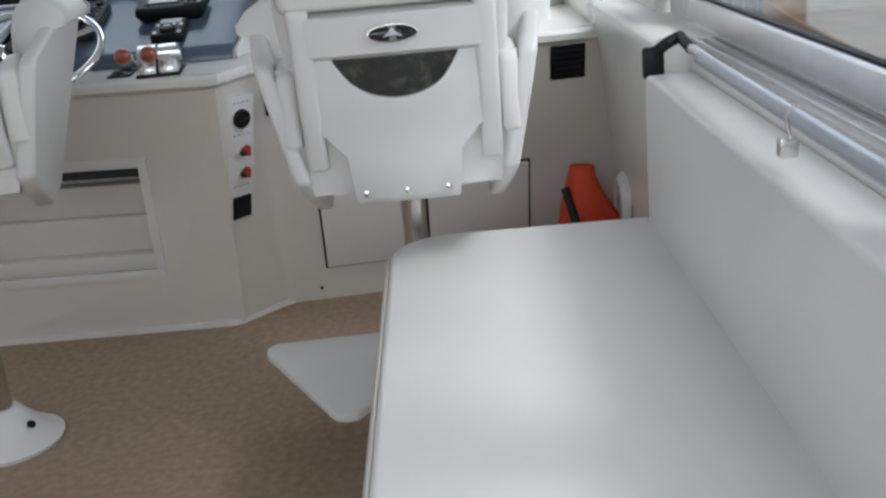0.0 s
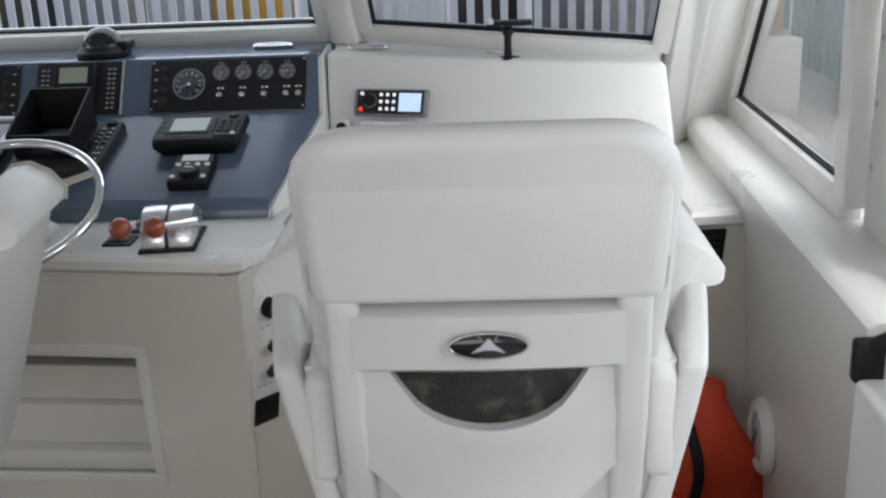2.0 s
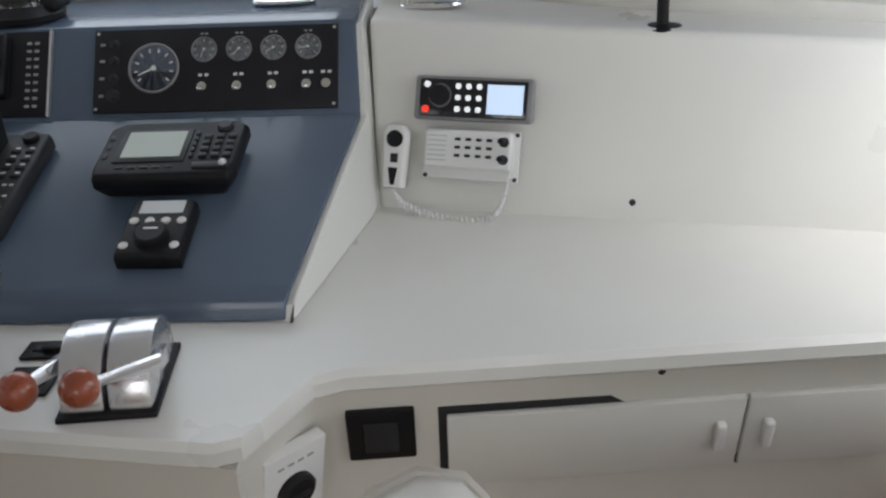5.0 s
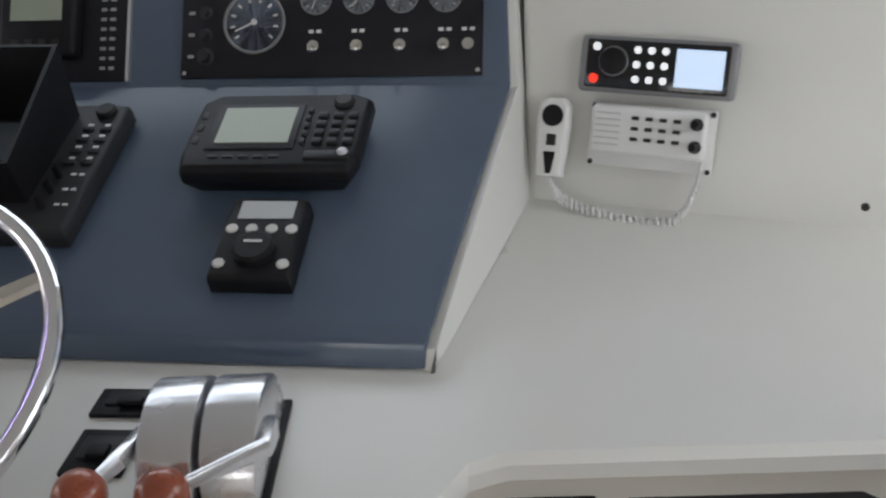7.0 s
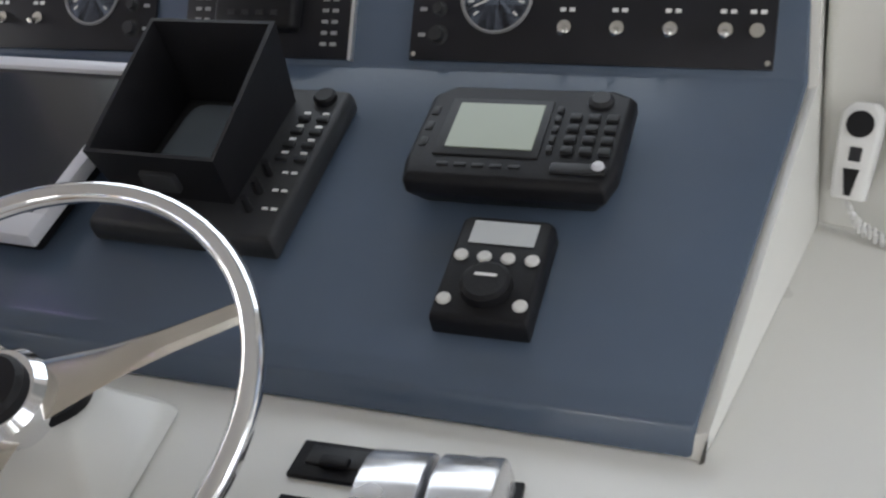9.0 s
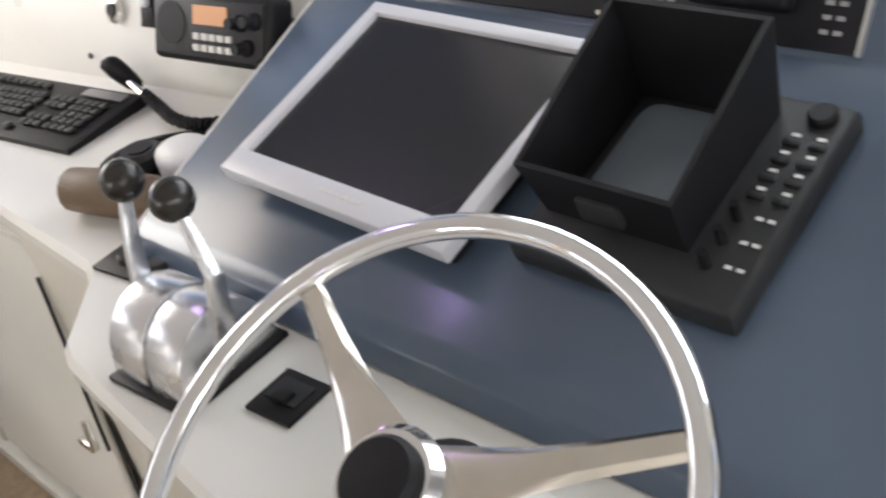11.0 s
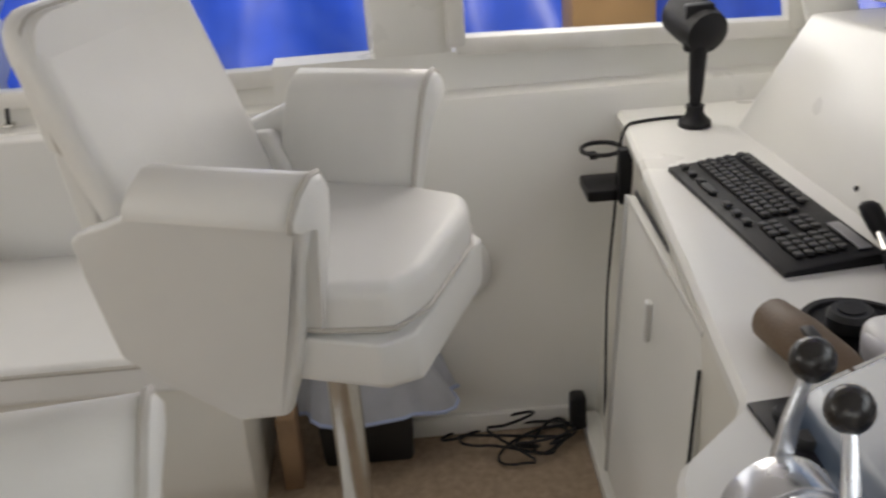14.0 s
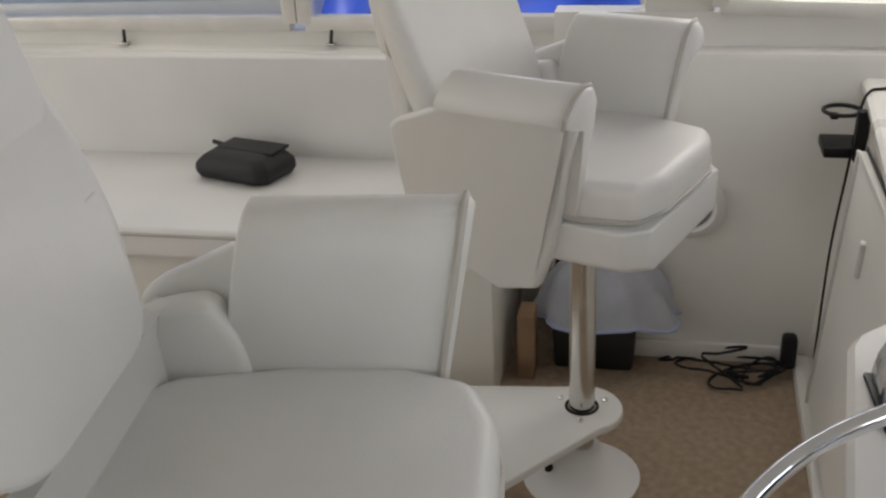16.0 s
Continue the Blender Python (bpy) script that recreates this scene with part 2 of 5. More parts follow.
def pillow(cx, cy, cz, sx, sy, sz, e=5.0, nu=28, nv=16, bm=None, m=None, sag=0.0):
    """A cushion: a superellipsoid with soft edges."""
    own = bmesh.new() if bm is None else bm
    sp = lambda v, p: math.copysign(abs(v) ** p, v)
    rings = []
    for j in range(1, nv):
        ph = -math.pi / 2 + math.pi * j / nv
        ring = []
        for i in range(nu):
            th = 2 * math.pi * i / nu
            c = sp(math.cos(ph), 2 / 3.0)
            x, y, z = c * sp(math.cos(th), 2 / e), c * sp(math.sin(th), 2 / e), sp(math.sin(ph), 2 / 3.0)
            p = Vector((cx + x * sx / 2, cy + y * sy / 2, cz + z * sz / 2 - sag * (1 - x * x) * (1 - y * y) * (z > 0)))
            ring.append(p if m is None else m @ p)
        rings.append(ring)
    return loft(rings, bm=own)


def ball(c, r, n=16, bm=None, squash=1.0):
    return lathe([(max(1e-4, r * math.cos(a)), r * squash * math.sin(a)) for a in [(-90 + 180 * k / 10) * math.pi / 180 for k in range(11)]], n, bm, Matrix.Translation(c))


# ---- setting: deck, walls, windows, roof ----
CX = -0.93


def mx(x):
    return 2 * CX - x


solid("floor", box(-1.0, 0.3, -0.03, 4.6, 6.4, 0.06), CARPET, "tan woven carpet on the deck, lightly stained", "floor", "structure")

# coaming walls: an inner face, a ledge, and a sloped cap under the windows
def side_wall(name, xi, out, y0, y1, zl, zt):
    o = out
    prof = [(xi, 0), (xi, zl - 0.02), (xi + 0.01 * o, zl), (xi + 0.05 * o, zl + 0.012), (xi + 0.07 * o, zt), (xi + 0.16 * o, zt), (xi + 0.16 * o, 0)]
    return solid(name, loft([[(x, y0, z) for x, z in prof], [(x, y1, z) for x, z in prof]]), GEL, "white moulded gelcoat side wall with a ledge", "wall", "structure")


side_wall("wall_starboard", 1.0, 1, -2.7, 1.56, 0.95, 1.0)
flared = [(0.99, 0), (0.98, 0.4), (0.94, 0.76), (0.917, 0.9), (0.905, 0.96), (0.908, 0.982), (0.92, 0.992), (0.945, 0.994), (1.03, 0.985), (1.16, 0.985), (1.16, 0)]
solid("wall_starboard_forward", loft([[(x, y, z) for x, z in flared] for y in (1.56, 3.5)]), GEL, "white moulded gelcoat side wall flaring in to a rounded ledge", "wall", "structure")
side_wall("wall_port_forward", -2.95, -1, 1.72, 3.3, 0.972, 1.075)
side_wall("wall_port_aft", -3.22, -1, -2.7, 1.72, 0.9, 0.955)
solid("wall_port_jog", box(-3.1, 1.75, 0.49, 0.3, 0.04, 0.98), GEL, "white gelcoat return between the side walls", "wall", "structure")
solid("wall_aft", box(-1.0, -2.75, 0.45, 4.6, 0.08, 0.9), GEL, "white gelcoat wall at the aft end", "wall", "structure")
solid("wall_bow", box(-1.0, 3.5, 0.6, 4.6, 0.1, 1.2), GEL, "white gelcoat bulkhead ahead of the console", "wall", "structure")
solid("ceiling", box(-1.0, 0.3, 2.14, 4.8, 6.6, 0.08), FOAM, "white hardtop headliner", "ceiling", "structure")


def beam(p, q, w, d, side, bm=None, bev=0.006):
    """A bar from p to q, w wide along 'side' and d deep across it."""
    p, q = Vector(p), Vector(q)
    ax = (q - p).normalized()
    s = Vector(side)
    s = (s - ax * s.dot(ax)).normalized()
    n = ax.cross(s)
    ring = [(-1, -1), (1, -1), (1, 1), (-1, 1)]
    return loft([[e + s * (w / 2 * a) + n * (d / 2 * b) for a, b in ring] for e in (p, q)], bm=bm, bev=bev, seg=2)


def window(name, bl, br, tr, tl, w=0.05, d=0.05, material=ALUP, label="window with a white frame and clear glass", inner=True):
    """A framed pane between four corners."""
    w0 = thing(name, label, "window", kind="structure")
    c = [Vector(p) for p in (bl, br, tr, tl)]
    mid = sum(c, Vector()) / 4
    nrm = (c[1] - c[0]).cross(c[3] - c[0]).normalized()
    for i, nm in enumerate(("frame_bottom", "frame_side", "frame_top", "frame_side")):
        a, b = c[i], c[(i + 1) % 4]
        ax = (b - a).normalized()
        s = nrm.cross(ax)
        k = w / 2
        part("frame", beam(a - ax * 0.001, b + ax * 0.001, w, d + 0.004 * (i % 2), s), material, w0)
        if inner:
            g = mid - a
            off = s * (0.5 * w + 0.0035) * (1 if s.dot(g) > 0 else -1)
            part("gasket", beam(a + off + ax * w * 0.4, b + off - ax * w * 0.4, 0.007, d * 0.3, s, bev=0.002), BLACK, w0)
    g = part("pane", slab(c, 0.005), GLASS, w0)
    g.visible_shadow = False
    return w0


RK = 0.36
ZT = 2.0
window("window_bow", (-1.68, 3.345, 1.29), (-0.23, 3.375, 1.29), (-0.3, 3.375 - RK, ZT), (-1.62, 3.345 - RK, ZT), 0.06, 0.06)
window("window_bow_starboard", (-0.1, 3.33, 1.29), (0.79, 3.06, 1.24), (0.86, 2.7, ZT), (-0.16, 3.33 - RK, ZT), 0.055, 0.06)
window("window_bow_port", (mx(0.79), 3.06, 1.24), (mx(-0.1), 3.33, 1.29), (mx(-0.16), 3.33 - RK, ZT), (mx(0.86), 2.7, ZT), 0.055, 0.06)
for s in (0, 1):
    f = (lambda x: mx(x)) if s else (lambda x: x)
    solid("pillar_bow", loft([[(f(-0.245), 3.42, 1.24), (f(-0.205), 3.33, 1.24), (f(-0.13), 3.3, 1.24), (f(-0.1), 3.42, 1.24)], [(f(-0.31), 3.08, ZT + 0.1), (f(-0.27), 2.98, ZT + 0.1), (f(-0.18), 2.95, ZT + 0.1), (f(-0.14), 3.08, ZT + 0.1)]], bev=0.02, seg=3), GEL, "white moulded pillar between the bow windows", "pillar", "structure")
# corner pillars
solid("pillar_corner_starboard", loft([[(0.76, 3.36, 0.9), (0.8, 3.16, 0.9), (0.9, 3.3, 0.9), (1.03, 3.44, 0.9), (1.12, 3.44, 0.9), (1.12, 3.5, 0.9), (0.76, 3.5, 0.9)], [(0.82, 2.8, ZT + 0.1), (0.86, 2.62, ZT + 0.1), (0.93, 2.5, ZT + 0.1), (1.03, 2.42, ZT + 0.1), (1.12, 2.42, ZT + 0.1), (1.12, 2.9, ZT + 0.1), (0.82, 2.9, ZT + 0.1)]], bev=0.015), GEL, "white moulded corner pillar", "pillar", "structure")
solid("pillar_corner_port", loft([[(mx(0.8), 3.12, 0.9), (mx(0.82), 3.0, 0.9), (-2.94, 3.1, 0.9), (-3.08, 3.1, 0.9), (-3.08, 3.25, 0.9)], [(mx(0.84), 2.76, ZT + 0.1), (mx(0.87), 2.66, ZT + 0.1), (-2.96, 2.84, ZT + 0.1), (-3.08, 2.84, ZT + 0.1), (-3.08, 2.95, ZT + 0.1)]], bev=0.015), GEL, "white moulded corner pillar", "pillar", "structure")
# side windows
window("window_starboard_forward", (1.06, 3.32, 1.02), (1.06, 2.15, 1.02), (1.04, 2.15, ZT), (1.04, 2.45, ZT), 0.075, 0.05, ALUP)
window("window_starboard_aft", (1.07, 1.8, 1.03), (1.07, 0.2, 1.03), (1.05, 0.2, ZT), (1.05, 1.8, ZT), 0.06, 0.05, ALU)
window("window_starboard_stern", (1.075, 0.12, 1.03), (1.075, -2.3, 1.03), (1.055, -2.3, ZT), (1.055, 0.12, ZT), 0.06, 0.05, ALU)
solid("pillar_starboard", box(1.1, 1.97, 1.55, 0.06, 0.26, 1.14, 0.01), ALUP, "white painted aluminium mullion with screws", "pillar", "structure")
window("window_port_forward", (-3.0, 2.18, 1.098), (-3.0, 3.02, 1.075), (-2.99, 2.92, ZT), (-2.99, 2.18, ZT), 0.045, 0.05, ALUP, inner=False)
window("window_port_mid", (-3.29, 0.872, 0.98), (-3.29, 1.98, 0.985), (-3.28, 1.98, ZT), (-3.28, 0.872, ZT), 0.05, 0.05, ALUP, inner=False)
window("window_port_aft", (-3.3, -0.6, 0.975), (-3.3, 0.815, 0.98), (-3.28, 0.815, ZT), (-3.28, -0.6, ZT), 0.05, 0.05, ALUP, inner=False)
window("window_port_stern", (-3.3, -2.3, 0.97), (-3.3, -0.68, 0.975), (-3.28, -0.68, ZT), (-3.28, -2.3, ZT), 0.06, 0.05, ALUP, inner=False)
solid("pillar_port", box(-3.12, 2.07, 1.5, 0.2, 0.2, 1.2, 0.02), GEL, "white pillar between the port windows", "pillar", "structure")

# ---- counters and console body ----
ZC = 0.91
TOP = [(1.02, 2.5), (-0.17, 2.365), (-0.21, 2.345), (-0.275, 2.2), (-0.31, 2.185), (-0.93, 2.26), (-1.48, 2.335), (-1.515, 2.35), (-1.615, 2.45), (-1.65, 2.466), (-2.8, 2.556), (-2.86, 2.565), (-2.96, 2.565)]
LOW = [(1.02, 2.52), (-0.19, 2.385), (-0.225, 2.365), (-0.29, 2.22), (-0.32, 2.205), (-0.93, 2.28), (-1.47, 2.355), (-1.5, 2.37), (-1.6, 2.47), (-1.635, 2.486), (-2.8, 2.566), (-2.86, 2.575), (-2.96, 2.575)]
FOOT = [(1.02, 2.745), (-0.205, 2.604), (-0.235, 2.59), (-0.36, 2.458), (-0.39, 2.44), (-0.93, 2.44), (-1.46, 2.44), (-1.49, 2.45), (-1.6, 2.475), (-1.635, 2.48), (-2.8, 2.495), (-2.86, 2.5), (-2.96, 2.5)]
BACK = [(-2.96, 3.3), (1.02, 3.44)]


def ring(line, z, dy=0.0, inset=()):
    return [(x, y + dy + (0.17 if k in inset else 0), z) for k, (x, y) in enumerate(line)] + [(x, y, z) for x, y in BACK]


INS = (4, 5, 6)
solid("console_body", loft([ring(FOOT, 0.0, 0, INS), ring(LOW, ZC - 0.045, 0, INS)]), GELC, "cream gelcoat helm counter body with raked front", "counter", "structure")
solid("countertop", loft([ring(LOW, ZC - 0.045), ring(TOP, ZC - 0.03), ring(TOP, ZC - 0.01), ring(TOP, ZC, 0.01)]), GEL, "white glossy gelcoat countertop around the helm", "countertop", "structure")


def front(u, z, d=0.0):
    """A point on the raked helm front: u from starboard (0) to port (1)."""
    k = z / (ZC - 0.045)
    a = Vector((-0.385 * (1 - k) - 0.315 * k, 2.443 * (1 - k) + 2.206 * k, z))
    b = Vector((-1.465 * (1 - k) - 1.475 * k, 2.441 * (1 - k) + 2.357 * k, z))
    p = a.lerp(b, u)
    return Vector((p.x, p.y + d, p.z))


def front_slab(u0, u1, z0, z1, d0=0.0, d1=0.03, bev=0.0):
    a = [front(u0, z0, d0), front(u1, z0, d0), front(u1, z1, d0), front(u0, z1, d0)]
    b = [front(u0, z0, d1), front(u1, z0, d1), front(u1, z1, d1), front(u0, z1, d1)]
    return loft([a, b], bev=bev)


U0, U1, Z0, Z1 = 0.215, 0.8, 0.235, 0.635
fr = thing("helm_front", "cream gelcoat helm front with a recessed step locker", "panel", (0, 0, 0), kind="structure")
for u0, u1, z0, z1 in ((-0.024, U0, 0, ZC - 0.045), (U1, 1.02, 0, ZC - 0.045), (U0, U1, 0, Z0), (U0, U1, Z1, ZC - 0.045)):
    part("panel", front_slab(u0, u1, z0, z1, 0, 0.17), GELC, fr)
t = 0.018
for u0, u1, z0, z1 in ((U0 - t, U0 + t * 0.6, Z0 - 0.02, Z1 + 0.02), (U1 - t * 0.6, U1 + t, Z0 - 0.02, Z1 + 0.02), (U0 - t, U1 + t, Z0 - 0.022, Z0 + 0.012), (U0 - t, U1 + t, Z1 - 0.012, Z1 + 0.022)):
    part("trim", front_slab(u0, u1, z0, z1, -0.007, 0.01, 0.004), GEL, fr, "raised moulded rim")
part("ledge", front_slab(U0, U1, Z0, 0.3, 0.03, 0.168, 0.006), GELC, fr)
part("ledge", front_slab(U0, U1, 0.3, 0.43, 0.075, 0.168, 0.006), GELC, fr)
part("ledge", front_slab(U0, U1, 0.43, 0.54, 0.105, 0.168, 0.006), GELC, fr)
vg = part("vent", front_slab(U0 + 0.04, U1 - 0.04, 0.555, 0.605, 0.15, 0.168), GREY, fr, "grey slotted vent grille")
for k in range(5):
    part("slat", front_slab(U0 + 0.045, U1 - 0.045, 0.558 + k * 0.0095, 0.563 + k * 0.0095, 0.144, 0.152), DGREY, vg)
solid("baseboard", loft([[(x, y - 0.012, z) for x, y in FOOT[1:9]] + [(x, y + 0.01, z) for x, y in FOOT[1:9]][::-1] for z in (0.0, 0.018)]), GEL, "pale sealant strip along the foot of the helm", "trim", "structure")

# back panels rising from the counters to the bow windows
for nm, pts in (("starboard", [(-0.19, 2.975, ZC - 0.016), (0.81, 2.79, ZC - 0.016), (0.78, 2.9, 1.218), (-0.2, 3.12, 1.245)]), ("port", [(-2.77, 2.8, ZC - 0.016), (-1.67, 2.91, ZC - 0.016), (-1.66, 3.12, 1.245), (-2.64, 2.915, 1.19)])):
    back = [(x, 3.4, z) for x, y, z in pts]
    solid("coaming_" + nm, loft([pts, back], bev=0.014, seg=3), GEL, "white gelcoat panel under the bow window", "panel", "structure")

# raised instrument console: blue-grey top and white cheeks
prof = [(2.512, 0.912), (2.522, 0.945), (2.545, 0.958), (2.99, 1.095), (3.088, 1.25), (3.33, 1.258), (3.33, 0.912)]
xr = [-0.279, -0.277, -0.272, -0.213, -0.222, -0.232, -0.21]
console = thing("instrument_console", "blue-grey painted instrument console with white cheeks", "console", (CX, 2.9, ZC), kind="structure")
sec = lambda f, dx: [(f(x + dx) - CX, y - 2.9, z - ZC) for x, (y, z) in zip(xr, prof)]
part("fascia", loft([sec(lambda x: x, 0), sec(mx, 0)], bev=0.004), BLUE, console, "blue-grey painted fascia")
for f in (lambda x: x, mx):
    cheek = [(f(x + 0.012) - CX, y - 2.9, z - ZC - 0.006) for x, (y, z) in zip(xr, prof)]
    foot = [(f(x) - CX, y - 2.9, z - ZC) for x, y, z in ((-0.272, 2.508, 0.911), (-0.266, 2.53, 0.911), (-0.262, 2.55, 0.911), (-0.186, 2.972, 0.911), (-0.183, 3.06, 0.911), (-0.18, 3.33, 0.911), (-0.2, 3.33, 0.911))]
    inner = [(f(x - 0.05) - CX, y - 2.9, z - ZC - 0.03) for x, (y, z) in zip(xr, prof)]
    part("cheek", loft([inner, cheek, foot], caps=False), GEL, console, "white gelcoat cheek")

# ---- benches ----
def bench(name, x_in, x_out, y0, y1, zs, zb, label):
    s = 1 if x_out > x_in else -1
    b = thing(name, label, "bench", ((x_in + x_out) / 2, (y0 + y1) / 2, 0))
    ox, oy = (x_in + x_out) / 2, (y0 + y1) / 2
    x_back = x_out
    part("base", box((x_in + 0.05 * s + x_out) / 2 - ox, 0, (zs - 0.1) / 2, abs(x_out - x_in) - 0.05, y1 - y0 - 0.06, zs - 0.1, 0.01), GELC, b, "cream moulded base")
    yy = [y0, y1]
    w = abs(x_out - x_in)
    r = 0.15
    n = 6
    if s > 0:
        out = [(x_out + 0.03, y0), (x_out + 0.03, y1)] + [(x_in + r - r * math.sin(a), y1 - r + r * math.cos(a) - 0.0) for a in [math.pi / 2 * k / n for k in range(n + 1)]] + [(x_in, y0)]
    else:
        out = [(x_in, y0)] + [(x_in - r + r * math.cos(a), y1 - r + r * math.sin(a)) for a in [math.pi / 2 * k / n for k in range(n + 1)]] + [(x_out - 0.03, y1), (x_out - 0.03, y0)]
    out = [(x - ox, y - oy) for x, y in out]
    c = part("cushion", prism(out, "z", zs - 0.1, zs, bev=0.022, seg=4), VINYLB, b, "white vinyl cushion")
    front = [p for p in out if abs(p[0] - (x_out - ox)) > 0.04]
    part("piping", tube([(p[0] + 0.004 * s * -1, p[1], zs - 0.018) for p in (front if s > 0 else front)], 0.006, 6), PIPING, c)
    part("backrest", box(x_out + 0.06 * s - ox, -0.03, (zs + zb) / 2, 0.12, y1 - y0 - 0.04, zb - zs + 0.02, 0.012, 3), VINYLB, b, "white padded back panel")
    return b


bench("bench_starboard", 0.235, 0.88, -2.4, 1.575, 0.55, 0.905, "white vinyl bench seat with a padded back along the side wall").name = "bench_seat"
bench("bench_port", -2.55, -3.18, -2.4, 1.62, 0.55, 0.885, "white vinyl bench seat with a padded back along the side wall").name = "bench_seat"


# ---- helm chairs ----
MOTTLE = mat("black_mottled_lining", (0.02, 0.02, 0.018), 0.35, var=0.3, scale=60, stain=0.9, stain_color=(0.16, 0.16, 0.12), bump=0.3, bump_scale=150)


def rounded(corners, radii, n=6):
    """An outline with its corners rounded."""
    out = []
    for k, (p, r) in enumerate(zip(corners, radii)):
        p, a, b = Vector(p), Vector(corners[k - 1]), Vector(corners[(k + 1) % len(corners)])
        u, v = (a - p).normalized() * r, (b - p).normalized() * r
        for q in range(n + 1):
            t = q / n
            w = p + u * (1 - t) ** 2 + v * t ** 2
            out.append((w.x, w.y))
    return out


def helm_chair(at, rz, lift=0.0, plate=None, recline=0.24, raised=0.0, wide=0.0, label="white vinyl helm chair with armrests on a steel pedestal"):
    c = thing("helm_chair", label, "chair", at, (0, 0, rz), group="helm chairs")
    L = lift
    sh = lambda pts: [(x, y, z + L) for x, y, z in pts]
    part("base", lathe([(0.15, 0), (0.155, 0.012), (0.13, 0.02), (0.075, 0.075), (0.05, 0.105), (0.036, 0.11)], 32), WHITEPL, c, "white flanged floor base")
    part("base_hole", lathe([(0.012, 0), (0.012, 0.004), (0.001, 0.005)], 12, m=pose(0.085, -0.05, 0.068, 0, 40, -30)), BLACK, c)
    part("pole", lathe([(0.033, 0.1), (0.033, 0.74 + L)], 24), STEEL, c, "brushed steel pole")
    part("collar", lathe([(0.046, 0.66 + L), (0.046, 0.71 + L), (0.11, 0.73 + L), (0.12, 0.765 + L)], 24), SHELL, c)
    part("seat_pan", loft([[(x * w, y, z + L) for x, y in ((-1, -0.27), (1, -0.27), (1, 0.2 - raised * 0.9), (0.8, 0.25 - raised * 0.9), (-0.8, 0.25 - raised * 0.9), (-1, 0.2 - raised * 0.9))] for w, z in ((0.225, 0.75), (0.243, 0.765), (0.25, 0.85))], bev=0.012, seg=3), SHELL, c, "white moulded seat pan")
    out = [(-0.14, -0.24 - raised), (0.14, -0.24 - raised), (0.22, -0.2 - raised * 0.6), (0.245, -0.1), (0.245, 0.1 - raised * 0.5), (0.215, 0.22 - raised * 0.6), (0.13, 0.25 - raised * 0.55), (-0.13, 0.25 - raised * 0.55), (-0.215, 0.22 - raised * 0.6), (-0.245, 0.1 - raised * 0.5), (-0.245, -0.1), (-0.22, -0.2 - raised * 0.6)]
    cu = part("seat_cushion", prism(out, "z", 0.845 + L, 0.945 + L, bev=0.03, seg=5), VINYL, c, "white vinyl seat cushion", 60)
    part("piping", tube([(x * 1.005, y * 1.005, 0.866 + L) for x, y in out], 0.005, 6, closed=True), PIPING, cu)
    # two uprights and a crossbar with an oval plate
    ub = [(-0.3, 0.795), (-0.345, 0.95), (-0.374, 1.15), (-0.352, 1.22)]
    for s in (-1, 1):
        part("upright", loft([[(s * 0.196 + a, y + b, z + L) for a, b in ((-0.024, -0.018), (0.024, -0.018), (0.024, 0.03), (-0.024, 0.03))] for y, z in ub], bev=0.011, seg=3), SHELL, c, "white moulded back upright")
    cb = part("crossbar", loft([sh([(x, -0.362 - 0.012 * (1 - (x / 0.21) ** 2), 1.05), (x, -0.378 - 0.012 * (1 - (x / 0.21) ** 2), 1.06), (x, -0.388 - 0.012 * (1 - (x / 0.21) ** 2), 1.14), (x, -0.35, 1.15), (x, -0.33, 1.05)]) for x in (-0.185, -0.13, -0.07, 0, 0.07, 0.13, 0.185)]), SHELL, c, "white moulded crossbar")
    e = part("emblem", lathe([(0.053, 0), (0.053, 0.005), (0.046, 0.007), (0.001, 0.007)], 32, m=pose(0, -0.398, 1.1 + L, 83, 0, 0) @ Matrix.Diagonal((1, 0.34, 1, 1))), GLOSSB, cb, "black oval emblem plate with silver mark")
    part("emblem_rim", tube([(0.052 * math.cos(2 * math.pi * k / 32), -0.4045 + 0.002 * math.sin(2 * math.pi * k / 32), 1.1 + L + 0.0177 * math.sin(2 * math.pi * k / 32)) for k in range(32)], 0.0016, 6, closed=True), STEEL, cb)
    part("emblem_mark", prism([(-0.022, 1.092 + L), (-0.01, 1.101 + L), (0, 1.112 + L), (0.01, 1.101 + L), (0.022, 1.092 + L), (0.006, 1.096 + L), (-0.006, 1.096 + L)], "y", -0.4085, -0.4045), SILVER, cb)
    # lower shell with a bolted plate, the lining seen above it
    if not raised:
        part("lining", loft([[(0.14 * math.cos(a), -0.349, 1.062 + L + 0.115 * math.sin(a)) if r == 1 else (0.14 * r * math.cos(a), -0.355, 1.062 + L + 0.115 * r * math.sin(a)) for a in [math.pi + math.pi * k / 14 for k in range(15)]] for r in (1, 0.6)], closed=True), MOTTLE, c, "black mottled lining of the back opening")
    rows = [(0.2, 1.055, 0.958, -0.362), (0.2, 0.97, 0.925, -0.36), (0.19, 0.9, 0.9, -0.345), (0.128, 0.83, 0.825, -0.34), (0.118, 0.735, 0.735, -0.332), (0.118, 0.715, 0.715, -0.315)]
    lower = []
    if raised:
        rows = [(0.19, 0.87, 0.86, -0.33)] + rows[3:]
    for w, ze, zm, y in rows:
        front_pts = [(w * q, y - 0.012 * (1 - q * q), (ze - (ze - zm) * max(0.0, 1 - (q / 0.64) ** 2) ** 0.5)) for q in [k / 10 - 1 for k in range(21)]]
        lower.append(sh(front_pts + [(x, yy + 0.045, z) for x, yy, z in front_pts[::-1]]))
    lb = loft(lower, caps=False)
    lb.verts.ensure_lookup_table()
